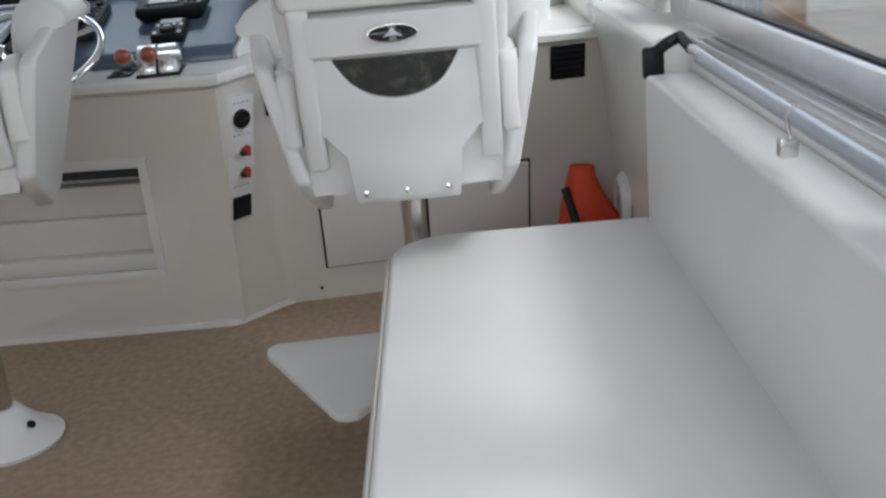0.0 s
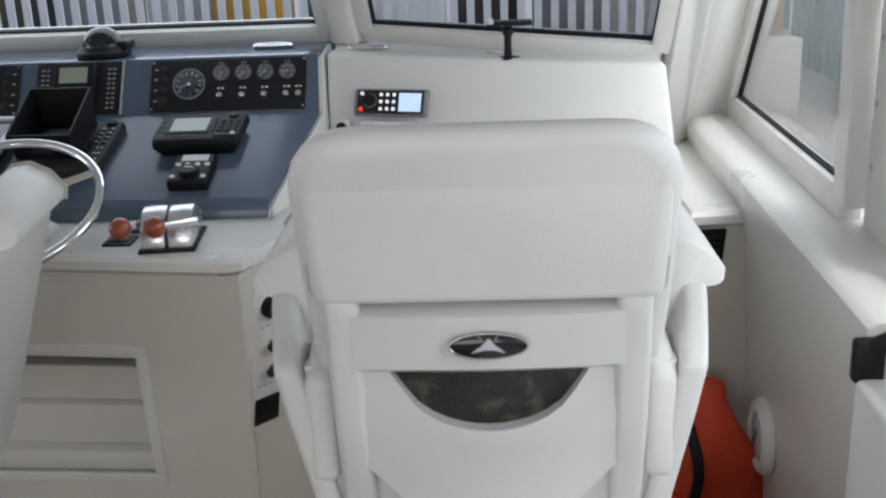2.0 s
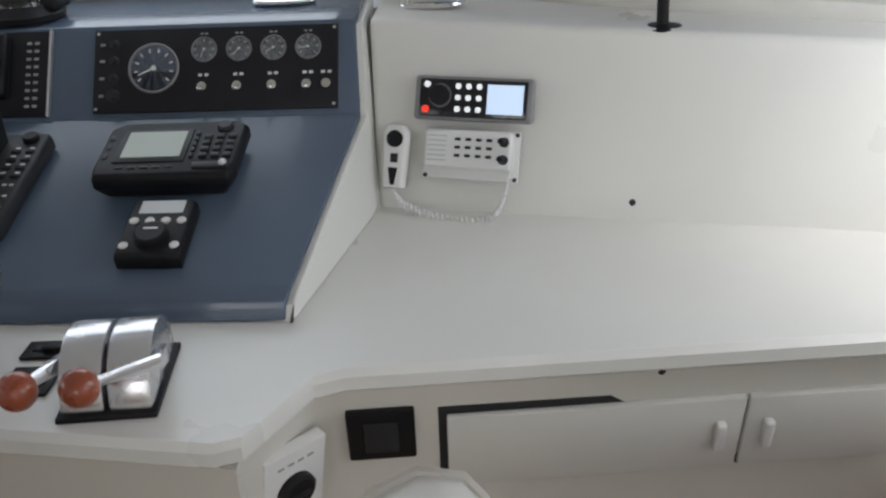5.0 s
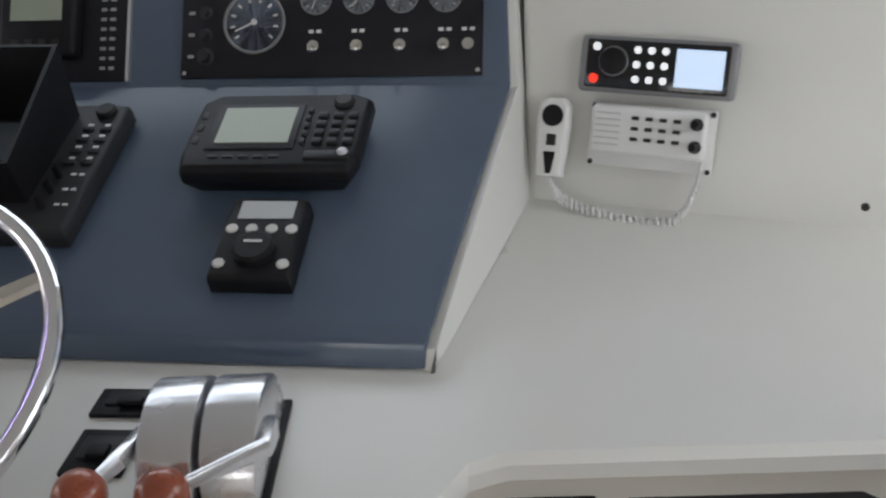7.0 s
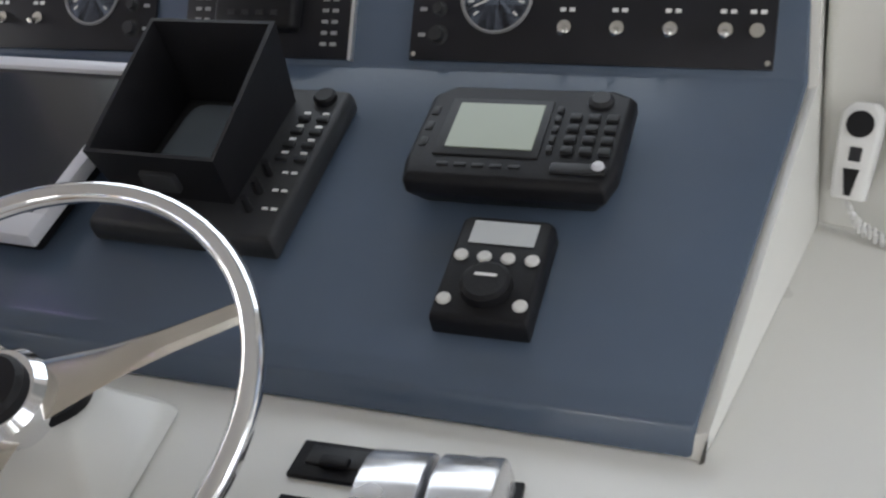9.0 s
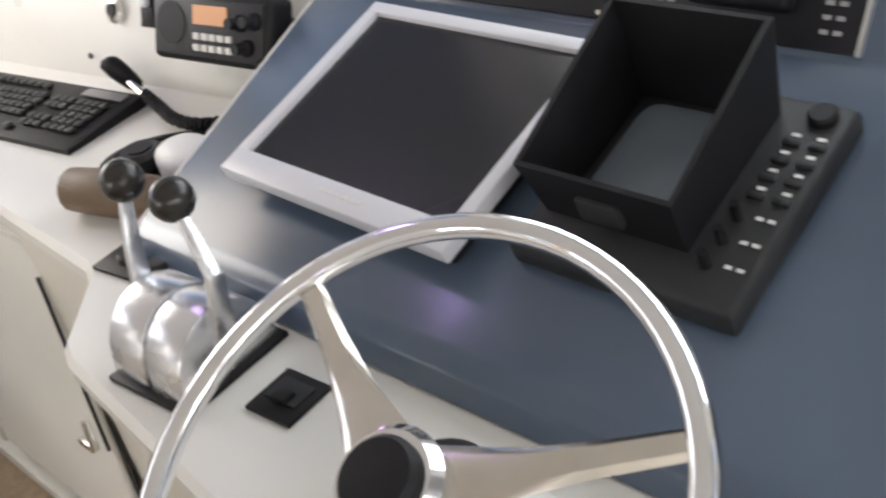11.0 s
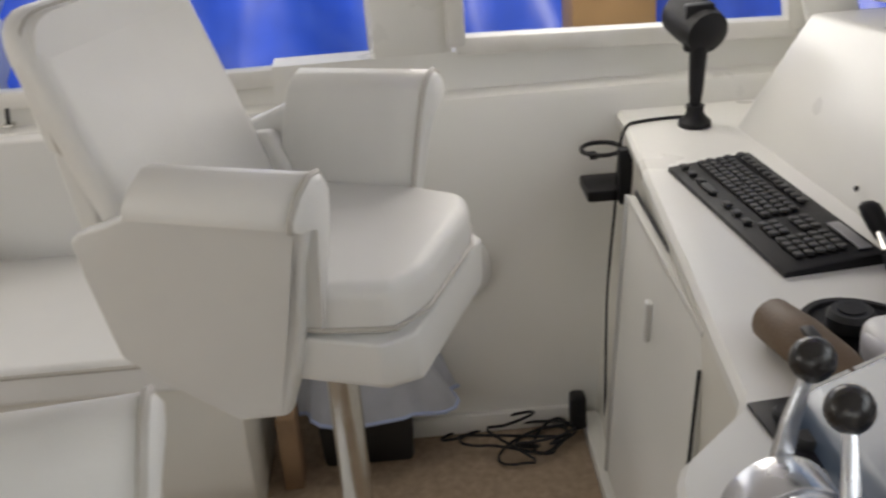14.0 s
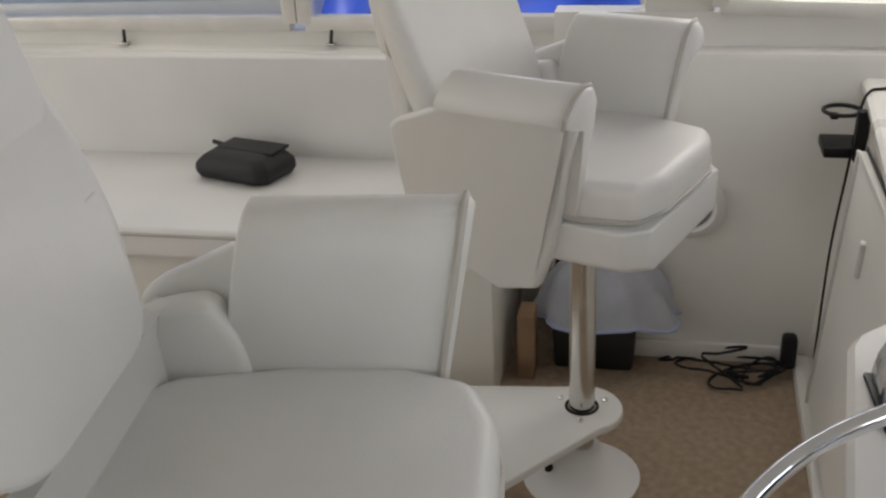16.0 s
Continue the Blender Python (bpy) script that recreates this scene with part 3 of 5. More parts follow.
    n9 = 21
    for base in (0, 42 * (len(rows) - 1)):
        for q in range(n9 - 1):
            lb.faces.new([lb.verts[base + k] for k in (q, q + 1, 41 - q - 1, 41 - q)])
    part("lower_shell", lb, SHELL, c, "white moulded lower shell", 50)
    for x in (-0.092, 0, 0.092):
        part("bolt", lathe([(0.008, 0), (0.008, 0.004), (0.001, 0.006)], 12, m=pose(x, -0.346, 0.745 + L, 86, 0, 0)), STEEL, c)
    # backrest: a front pad and a sleeve over the uprights
    pad = rounded([(-0.235 + raised * 0.8, 0.9 + raised * 1.35), (0.235 - raised * 0.8, 0.9 + raised * 1.35), (0.25, 1.1 + raised), (0.252, 1.398 + raised), (-0.252, 1.398 + raised), (-0.25, 1.1 + raised)], (0.03 + raised * 0.2, 0.03 + raised * 0.2, 0.08, 0.09, 0.09, 0.08))
    lean = lambda z: -0.283 - (z - 1.1) * recline
    part("backrest", loft([[(x * k, lean(z) + d, 1.15 + (z - 1.15) * k + L) for x, z in pad] for k, d in ((0.86, 0.02), (0.93, 0.018), (0.975, 0.01), (1.0, -0.008), (1.0, -0.035), (0.97, -0.045), (0.9, -0.05))]), VINYL, c, "white vinyl backrest", 50)
    sleeve = rounded([(-0.235, 1.155), (0.235, 1.155), (0.247, 1.392 + raised), (-0.247, 1.392 + raised)], (0.02, 0.02, 0.085, 0.085))
    sl = part("back_sleeve", loft([[(x * k, -0.325 - 0.065 * d - 0.01 * (z - 1.165) - (recline - 0.24) * (z - 1.1), 1.29 + (z - 1.29) * k + L) for x, z in sleeve] for k, d in ((0.99, 0), (1.0, 0.25), (1.0, 0.6), (0.985, 0.82), (0.955, 0.95), (0.9, 1.0))]), VINYL, c, "white vinyl sleeve over the chair back", 60)
    part("piping", tube([(x * 1.004, -0.352 - (recline - 0.24) * (z - 1.1), z + L) for x, z in sleeve], 0.005, 6, closed=True), PIPING, sl)
    # arms: an upholstered inner side rolled over the top, and a moulded shell outside
    for s in (-1, 1):
        cs = [(0.232, 0.86), (0.232, 0.98), (0.236, 1.09), (0.246, 1.138), (0.268, 1.163), (0.3, 1.168), (0.336, 1.15), (0.362, 1.118), (0.36, 1.1), (0.33, 1.094), (0.29, 1.08), (0.268, 0.98), (0.244, 0.86)]
        yf = lambda z: 0.1 + (z - 0.86) * 0.16
        yr = lambda z: -0.2 + max(0, z - 0.98) * 0.2
        secs = []
        for f, k in ((0, 0.9), (0.02, 1.0), (0.35, 1.0), (0.7, 1.0), (0.97, 1.0), (1.0, 0.86)):
            mxx, mz = 0.28, 1.0
            secs.append([(s * (mxx + (x - mxx) * k), yr(z) + (yf(z) - yr(z)) * f, mz + (z - mz) * (k if k == 1 else 0.5 + 0.5 * k) + L) for x, z in cs])
        a = part("arm", loft(secs), VINYL, c, "white vinyl padded arm", 55)
        part("piping", tube([(s * (0.28 + (x - 0.28) * 1.02), yf(z) - 0.012, z + L) for x, z in cs[:10]], 0.0055, 6), PIPING, a)
        arm = [(-0.328, 1.03), (-0.328, 0.95), (-0.318, 0.77), (-0.25, 0.72), (-0.1, 0.645), (0.0, 0.67), (0.055, 0.8), (0.1, 1.0), (0.14, 1.1), (0.135, 1.125), (-0.12, 1.115), (-0.2, 1.09), (-0.26, 1.065), (-0.3, 1.05)]
        part("shoulder", prism([(y, z + L) for y, z in ((-0.33, 0.85), (-0.15, 0.85), (-0.17, 0.98), (-0.21, 1.05), (-0.28, 1.04), (-0.33, 1.02))], "x", s * 0.222, s * 0.268, bev=0.018, seg=4), VINYL, c, "white vinyl shoulder between arm and back")
        flare = lambda z: 0.194 + 0.075 * min(1.0, max(0.0, (z - 0.66) / 0.36)) + 0.04 * max(0.0, (z - 1.03) / 0.1)
        part("arm_shell", loft([[(s * (flare(z) + d), y, z + L) for y, z in arm] for d in (0.0, 0.04)], bev=0.014, seg=4), SHELL, c, "white moulded arm shell flaring outwards")
    rear = []
    for z, w, y in ((0.725, 0.205, -0.25), (0.735, 0.215, -0.3), (0.8, 0.228, -0.306), (0.92, 0.25, -0.314), (1.0, 0.262, -0.318), (1.03, 0.268, -0.31)):
        xs = [w * q for q in (-1, -0.85, -0.5, 0, 0.5, 0.85, 1)]
        rear.append([(x, y + 0.006 * (abs(x) / w) ** 3, z + L) for x in xs] + [(x, y + 0.03, z + L) for x in xs[::-1]])
    part("rear_shell", loft(rear), SHELL, c, "white moulded rear shell", 50)
    if plate:
        pl = part("foot_plate", prism(plate, "z", 0.2, 0.225, bev=0.007), SHELL, c, "white rounded foot plate")
        for k in range(3):
            a = 2 * math.pi * k / 3 + 0.4
            part("bolt", lathe([(0.008, 0.225), (0.008, 0.229), (0.001, 0.231)], 10, m=Matrix.Translation((0.066 * math.cos(a), 0.066 * math.sin(a), 0))), STEEL, pl)
        part("sleeve_ring", tube([(0.04 * math.cos(2 * math.pi * k / 24), 0.04 * math.sin(2 * math.pi * k / 24), 0.227) for k in range(24)], 0.004, 6, closed=True), BLACK, pl)
    # a wider build of the same chair: the middle stretched, the arms moved out
    for ob in c.children_recursive if wide else ():
        if ob.name.split(".")[0] not in ("base", "base_hole", "pole", "collar"):
            for v in ob.data.vertices:
                v.co.x = v.co.x * (1 + wide / 0.25) if abs(v.co.x) < 0.25 else v.co.x + math.copysign(wide, v.co.x)
    return c


def plate_outline(length, wide, turn, tip=0.105, r=0.05):
    pts = [(tip * math.cos(a), tip * math.sin(a)) for a in [math.pi * k / 12 for k in range(13)]]
    for sx, a0 in ((-1, 180), (1, 270)):
        cx, cy = sx * (wide - r), -length + r
        pts += [(cx + r * math.cos(radians(a0 + 90 * k / 5)), cy + r * math.sin(radians(a0 + 90 * k / 5))) for k in range(6)]
    t = radians(turn)
    return [(x * math.cos(t) - y * math.sin(t), x * math.sin(t) + y * math.cos(t)) for x, y in pts]


helm_chair((0.296, 1.65, 0), 1.0, 0.0, plate_outline(0.38, 0.26, -62), 0.34)
helm_chair((-0.915, 1.7, 0), 7, 0.05, None, 0.5, 0.12, 0.055, label="white vinyl helm chair with armrests behind the wheel")
helm_chair((-2.288, 1.87, 0), -21, 0.0, plate_outline(0.52, 0.3, 50), 0.38)

# spoke steel with the warm reflection tinted into its colour
STEELW = mat("warm_reflection_stainless", (0.68, 0.64, 0.58), 0.2, metal=1.0, var=0.05, scale=20)
SPOKES = (30, 145, 268)
ALUC = mat("polished_casting", (0.74, 0.74, 0.76), 0.26, metal=0.9, var=0.06, scale=18, bump=0.04, bump_scale=60)
BLACKKNOB = mat("black_knob", (0.02, 0.018, 0.017), 0.25, var=0.2, scale=30)
LITW = mat("white_lit", (0.8, 0.8, 0.8), 0.3, var=0.02, emit=(0.9, 0.95, 1.0), strength=0.7)
LITR = mat("red_lit", (0.6, 0.03, 0.02), 0.3, var=0.02, emit=(1.0, 0.06, 0.03), strength=0.9)
KEYCAP = mat("key_black", (0.022, 0.022, 0.024), 0.5, var=0.2, scale=60)
HEM = mat("blue_hem", (0.35, 0.42, 0.62), 0.4, var=0.05)
POUCH = mat("black_nylon", (0.012, 0.012, 0.013), 0.6, var=0.2, scale=30, bump=0.4, bump_scale=300)
GREYM = mat("grey_metal", (0.42, 0.45, 0.5), 0.35, metal=0.5, var=0.06)
# made-up glow, strong enough to mirror as a violet spot in the blue paint
LENS = mat("violet_glint_lens", (0.6, 0.55, 0.8), 0.3, var=0.02, emit=(0.55, 0.4, 1.0), strength=18.0)
POSTW = mat("tan_timber_post", (0.46, 0.3, 0.2), 0.8, var=0.2, scale=8, bump=0.5, bump_scale=60)
CREAM = mat("cream_boards", (0.72, 0.62, 0.38), 0.6, var=0.1, scale=3, stain=0.3)
NAVY = mat("navy_paint", (0.05, 0.08, 0.16), 0.5, var=0.15, scale=3)
BRASS = mat("tan_rail", (0.4, 0.24, 0.1), 0.5, var=0.1)
# emission added to a plain wall so the view past the bow looks bright
SHEDW = mat("glowing_shed_wall", (0.6, 0.6, 0.6), 0.7, var=0.2, scale=0.8, stain=0.4, emit=(0.62, 0.64, 0.7), strength=0.5)

# ---- steering wheel ----
wheel = thing("helm_steering", "chrome-rimmed steering wheel with three flat steel spokes", "steering wheel", (-0.908, 2.348, 1.003), (-65, 0, 3.5))
# local z points along the column away from the dash; the rim lies in local x, z turned into x, y
RW = 0.252
ring = [(RW * math.cos(2 * math.pi * k / 64), RW * math.sin(2 * math.pi * k / 64), 0) for k in range(64)]
W0 = pose(0, 0, 0, 90, 0, 0)
bmw = tube(ring, 0.0125, 12, closed=True)
bmesh.ops.transform(bmw, matrix=W0, verts=bmw.verts)
part("rim", bmw, CHROME, wheel, "polished chrome rim")

# ---- surroundings ----
solid("ground", box(0, 0, -3.05, 400, 400, 0.1), WATER, "dark harbour water around the boat", "water", "structure")

HUB = part("hub", lathe([(0.03, -0.05), (0.036, -0.03), (0.05, -0.008), (0.052, 0.014), (0.044, 0.024), (0.036, 0.024)], 28, m=W0), CHROME, wheel, "chrome hub ring")
part("cap", lathe([(0.037, 0.018), (0.037, 0.03), (0.032, 0.036), (0.001, 0.038)], 28, m=W0), BLACK, wheel, "black centre cap")
for a in SPOKES:
    sp = []
    for r, w, d in ((0.03, 0.036, 0.0), (0.06, 0.03, 0.002), (0.11, 0.02, 0.0), (0.17, 0.015, 0.0), (0.243, 0.013, 0.0)):
        u, v = Vector((math.cos(radians(a)), math.sin(radians(a)), 0)), Vector((-math.sin(radians(a)), math.cos(radians(a)), 0))
        sp.append([W0 @ (u * r + v * (w * q) + Vector((0, 0, -0.004 + h))) for q, h in ((-1, 0), (-0.6, 0.006), (0.6, 0.006), (1, 0), (0.6, -0.006), (-0.6, -0.006))])
    part("spoke", loft(sp), STEELW, wheel, "polished flat steel spoke")
part("shaft", lathe([(0.024, -0.14), (0.024, -0.04)], 20, m=W0), BLACK, wheel)
col = loft([[(-0.13, -0.05, -0.1), (0.13, -0.05, -0.1), (0.1, 0.13, -0.1), (-0.1, 0.13, -0.1)], [(-0.12, -0.05, -0.085), (0.12, -0.05, -0.085), (0.09, 0.12, -0.08), (-0.09, 0.12, -0.08)], [(-0.05, 0.02, -0.045), (0.05, 0.02, -0.045), (0.045, 0.09, -0.045), (-0.045, 0.09, -0.045)]], bev=0.012, seg=3)
steer = thing("wheel_pedestal", "white moulded pedestal under the steering wheel", "pedestal", (-0.905, 2.34, 1.012))
part("housing", col, GEL, steer)
part("collar", lathe([(0.045, -0.05), (0.045, -0.035), (0.03, -0.03)], 24, m=Matrix.Translation((0, 0.055, 0))), BLACK, steer, "black shaft collar")


# ---- instruments on the console ----
def slope(x, y, lift=0.0):
    """Pose on the blue slope: local x along the dash, local y up the slope, local z off it."""
    a = math.degrees(math.atan2(0.137, 0.445))
    z = 0.958 + (y - 2.545) * 0.137 / 0.445
    return (x, y, z + 0.002), (a, 0, 0)


def rise(x, y):
    a = math.degrees(math.atan2(0.155, 0.098))
    return (x, y, 1.095 + (y - 2.99) * 0.155 / 0.098), (a, 0, 0)


def marks(bm, n, x0, x1, y, z, h=0.004, fill=0.6):
    """A row of bars standing in for fine print."""
    step = (x1 - x0) / n
    for k in range(n):
        box(x0 + step * (k + 0.5), y, z, step * fill, h, 0.0012, bm=bm)
    return bm


def disc(r, z0, z1, n=20, at=(0, 0), bm=None, bevel=0.0):
    return lathe([(r, z0), (r, z1 - bevel), (max(r - bevel, 1e-4), z1), (1e-4, z1)], n, bm, Matrix.Translation((at[0], at[1], 0)))


def gauge(parent, x, y, r, face, needle=210.0, ticks=10):
    g = part("gauge", disc(r, 0, 0.006, 28, (x, y)), face, parent, "round instrument dial")
    part("bezel", tube([(x + r * math.cos(2 * math.pi * k / 28), y + r * math.sin(2 * math.pi * k / 28), 0.007) for k in range(28)], r * 0.055, 6, closed=True), GREY, g)
    bm = bmesh.new()
    for k in range(ticks):
        a = radians(-40 + 260 * k / (ticks - 1))
        box(0, 0, 0, r * 0.16, r * 0.06, 0.001, bm=bm, m=Matrix.Translation((x + 0.74 * r * math.cos(a), y + 0.74 * r * math.sin(a), 0.0068)) @ Matrix.Rotation(a, 4, "Z"))
    part("scale", bm, WHITEMARK, g)
    nb = bmesh.new()
    box(r * 0.3, 0, 0, r * 0.8, r * 0.05, 0.001, bm=nb, m=Matrix.Translation((x, y, 0.0085)) @ Matrix.Rotation(radians(needle), 4, "Z"))
    disc(r * 0.1, 0.007, 0.0095, 12, (x, y), nb)
    part("needle", nb, WHITEMARK, g)
    return g


def knob(parent, x, y, r, h, material=DGREY):
    return part("knob", lathe([(r, 0), (r, h * 0.3), (r * 0.7, h * 0.45), (r * 0.62, h), (1e-4, h)], 14, m=Matrix.Translation((x, y, 0))), material, parent)


def engine_panel(xc, flip):
    at, tn = rise(xc, 3.039)
    p = thing("engine_panel", "black engine instrument panel with dials and toggle switches", "instrument panel", at, tn, group="engine panels")
    s = -1 if flip else 1
    part("plate", box(0, 0, 0.003, 0.468, 0.163, 0.006, 0.0015), PANELB, p)
    gauge(p, -0.118 * s, 0.004, 0.047, DIAL, 205)
    for k, x in enumerate((-0.022, 0.045, 0.111, 0.177)):
        gauge(p, x * s, 0.038, 0.0235, DIALS, 250 - 20 * k, 7)
        sw = part("switch_base", disc(0.009, 0.005, 0.011, 12, ((x - 0.002) * s, -0.035)), STEEL, p)
        part("toggle", lathe([(0.0035, 0), (0.005, 0.018), (1e-4, 0.021)], 8, m=pose((x - 0.002) * s, -0.037, 0.01, 25, 0, 0)), STEEL, sw)
        part("lettering", marks(bmesh.new(), 2, x * s - 0.012, x * s + 0.012, -0.012, 0.0066, 0.005), WHITEMARK, p)
        part("lettering", marks(bmesh.new(), 2, x * s - 0.009, x * s + 0.009, 0.069, 0.0066, 0.003), GREYMARK, p)
    sw = part("switch_base", disc(0.009, 0.005, 0.011, 12, (0.212 * s, -0.035)), STEEL, p)
    part("lettering", marks(bmesh.new(), 2, 0.2 * s, 0.224 * s, -0.012, 0.0066, 0.005), WHITEMARK, p)
    for k, y in enumerate((0.052, 0.02, -0.014, -0.048)):
        knob(p, -0.195 * s, y, 0.011 + 0.004 * (k == 3), 0.018, DGREY)
        part("lettering", marks(bmesh.new(), 1, -0.226 * s, -0.21 * s, y, 0.0066, 0.005), GREYMARK, p)
    for x in (-0.227, 0.227):
        for y in (-0.074, 0.074):
            part("screw", disc(0.0035, 0.005, 0.008, 8, (x, y)), STEEL, p)
    return p


engine_panel(-0.487, False)
engine_panel(-1.36, True)

at, tn = rise(-0.942, 3.039)
p = thing("display_panel", "black panel with a small display unit and printed columns", "instrument panel", at, tn)
part("plate", box(0, 0, 0.003, 0.262, 0.168, 0.006, 0.0015), PANELB, p)
d = part("display", box(-0.005, 0.012, 0.02, 0.125, 0.125, 0.032, 0.008, 3), BLACK, p, "black display housing")
part("screen", box(-0.005, 0.03, 0.0365, 0.085, 0.05, 0.002), LCD, d, "grey-green screen")
part("keys", marks(bmesh.new(), 4, -0.05, 0.04, -0.028, 0.037, 0.007, 0.5), DGREY, d)
for k in range(9):
    part("lettering", marks(bmesh.new(), 2, 0.085, 0.115, 0.06 - k * 0.0155, 0.0066, 0.005), GREYMARK, p)
    part("lettering", marks(bmesh.new(), 2, -0.118, -0.088, 0.06 - k * 0.0155, 0.0066, 0.005), GREYMARK, p)
part("strip", box(0.134, 0, 0.004, 0.005, 0.17, 0.008), ALU, p, "bare metal edge strip")

# chart plotter
at, tn = slope(-0.517, 2.818)
p = thing("chart_plotter", "black chart plotter with a grey-green screen and a keypad", "chart plotter", at, (tn[0] - 2, 0, 1))
part("housing", loft([[(x * k, y * k2, z) for x, y in ((-0.118, -0.08), (0.112, -0.08), (0.122, -0.05), (0.124, 0.075), (0.1, 0.088), (-0.1, 0.088), (-0.122, 0.07), (-0.124, -0.05))] for k, k2, z in ((0.86, 0.8, 0), (1.0, 1.0, 0.028), (1.0, 1.0, 0.046), (0.95, 0.93, 0.054))], bev=0.003), BLACK, p)
part("bezel", box(-0.03, 0.008, 0.0545, 0.124, 0.1, 0.004, 0.0015), DGREY, p)
part("screen", box(-0.028, 0.008, 0.0572, 0.102, 0.078, 0.002), LCD, p, "grey-green screen")
for k in range(4):
    for r in range(3):
        part("key", box(0.062 + r * 0.021, 0.03 - k * 0.019, 0.056, 0.014, 0.011, 0.006, 0.002), DGREY, p)
for k in range(5):
    part("key", box(0.042, 0.042 - k * 0.017, 0.0555, 0.007, 0.011, 0.005, 0.0015), DGREY, p)
    part("key", box(-0.075 + k * 0.021, -0.057, 0.054, 0.014, 0.006, 0.004, 0.0015), DGREY, p)
for k in range(3):
    part("key", box(-0.108, 0.035 - k * 0.028, 0.0535, 0.009, 0.016, 0.004, 0.0015), DGREY, p)
part("cursor_pad", disc(0.015, 0.052, 0.061, 16, (0.085, 0.062), bevel=0.004), DGREY, p)
part("card_door", box(0.08, -0.056, 0.0555, 0.062, 0.016, 0.006, 0.003), DGREY, p)
part("knob", disc(0.007, 0.054, 0.064, 12, (0.102, -0.054), bevel=0.003), SILVER, p, "small bright knob")

# autopilot head
at, tn = slope(-0.502, 2.648)
p = thing("autopilot_control", "black autopilot control head with a dial and round buttons", "control unit", at, tn)
p.matrix_basis = p.matrix_basis @ Matrix.Diagonal((0.93, 0.93, 0.85, 1))
part("housing", loft([[(x * k, y * k, z) for x, y in ((-0.057, -0.076), (0.057, -0.076), (0.056, 0.072), (0.048, 0.078), (-0.048, 0.078), (-0.056, 0.072))] for k, z in ((1.0, 0), (1.0, 0.028), (0.95, 0.036))], bev=0.003), BLACK, p)
part("screen", box(0.0, 0.05, 0.0368, 0.078, 0.034, 0.002), LCDG, p, "pale grey screen")
for k in range(4):
    part("button", disc(0.0085, 0.034, 0.04, 14, (-0.042 + 0.028 * k, 0.013), bevel=0.002), BTN, p, "pale round button")
for x in (-0.044, 0.044):
    part("button", disc(0.0085, 0.034, 0.04, 14, (x, -0.052), bevel=0.002), BTN, p, "pale round button")
part("dial", lathe([(0.03, 0.034), (0.029, 0.048), (0.024, 0.052), (1e-4, 0.052)], 28, m=Matrix.Translation((0, -0.03, 0))), BLACK, p, "black turning dial")
part("lettering", marks(bmesh.new(), 1, -0.014, 0.014, -0.024, 0.0525, 0.004, 0.9), WHITEMARK, p)

# radar with its viewing hood
at, tn = slope(-0.89, 2.78)
p = thing("radar_display", "dark grey radar set with a tall black viewing hood", "radar", at, (tn[0], 0, -1.5))
part("body", loft([[(x * k, y * k, z) for x, y in ((-0.13, -0.134), (0.128, -0.134), (0.126, 0.132), (-0.13, 0.132))] for k, z in ((1.0, 0), (1.0, 0.024), (0.97, 0.034))], bev=0.005), DGREY, p)
part("screen", pillow(-0.033, 0.016, 0.028, 0.118, 0.15, 0.022, 6, 28, 8), mat("crt_glass", (0.2, 0.24, 0.29), 0.12, var=0.05), p, "grey-blue curved screen")
ho, hi = (0.082, 0.093), (0.077, 0.088)
hood = bmesh.new()
def hood_ring(k, z0, tilt, inner):
    a, b = (hi if inner else ho)
    return [(-0.026 + sx * a * k, 0.01 + sy * b * k, z0 + (tilt if sy > 0 else 0)) for sx, sy in ((-1, -1), (1, -1), (1, 1), (-1, 1))]
loft([hood_ring(0.9, 0.031, 0, True), hood_ring(1.0, 0.031, 0, False), hood_ring(1.1, 0.112, 0.04, False), hood_ring(1.095, 0.112, 0.04, True), hood_ring(0.92, 0.036, 0, True)], bm=hood, caps=False)
part("hood", hood, BLACK, p, "open black viewing hood", 20)
part("latch", box(-0.026, -0.09, 0.07, 0.05, 0.012, 0.03, 0.004), DGREY, p)
part("dial", disc(0.015, 0.032, 0.044, 20, (0.098, 0.108), bevel=0.003), BLACK, p)
for r in range(4):
    for k in range(2):
        part("key", box(0.084 + k * 0.026, 0.07 - r * 0.024, 0.036, 0.017, 0.009, 0.005, 0.002), DGREY, p)
        part("lettering", marks(bmesh.new(), 1, 0.077 + k * 0.026, 0.091 + k * 0.026, 0.08 - r * 0.024, 0.0352, 0.004), WHITEMARK, p)
for r in range(3):
    knob(p, 0.08, -0.03 - r * 0.03, 0.008, 0.055, BLACK)
    part("lettering", marks(bmesh.new(), 2, 0.094, 0.118, -0.026 - r * 0.03, 0.0352, 0.004), WHITEMARK, p)

# monitor
at, tn = slope(-1.264, 2.776)
p = thing("monitor", "silver-framed flat monitor with a dark screen lying on the console", "monitor", at, (tn[0], 0, -2.5))
part("back", box(0, 0, 0.012, 0.375, 0.3, 0.026, 0.006), BLACK, p)
W, Hh, B = 0.4, 0.325, 0.02
fr_ = bmesh.new()
for cx, cy, sx, sy in ((0, Hh / 2 - B / 2, W, B), (0, -Hh / 2 + 0.019, W, 0.038), (-W / 2 + B / 2, 0.008, B, Hh - B - 0.038 + 0.004), (W / 2 - B / 2, 0.008, B, Hh - B - 0.038 + 0.004)):
    box(cx, cy, 0.034, sx, sy, 0.022, 0.003, bm=fr_)
part("frame", fr_, SILVER, p, "silver plastic frame")
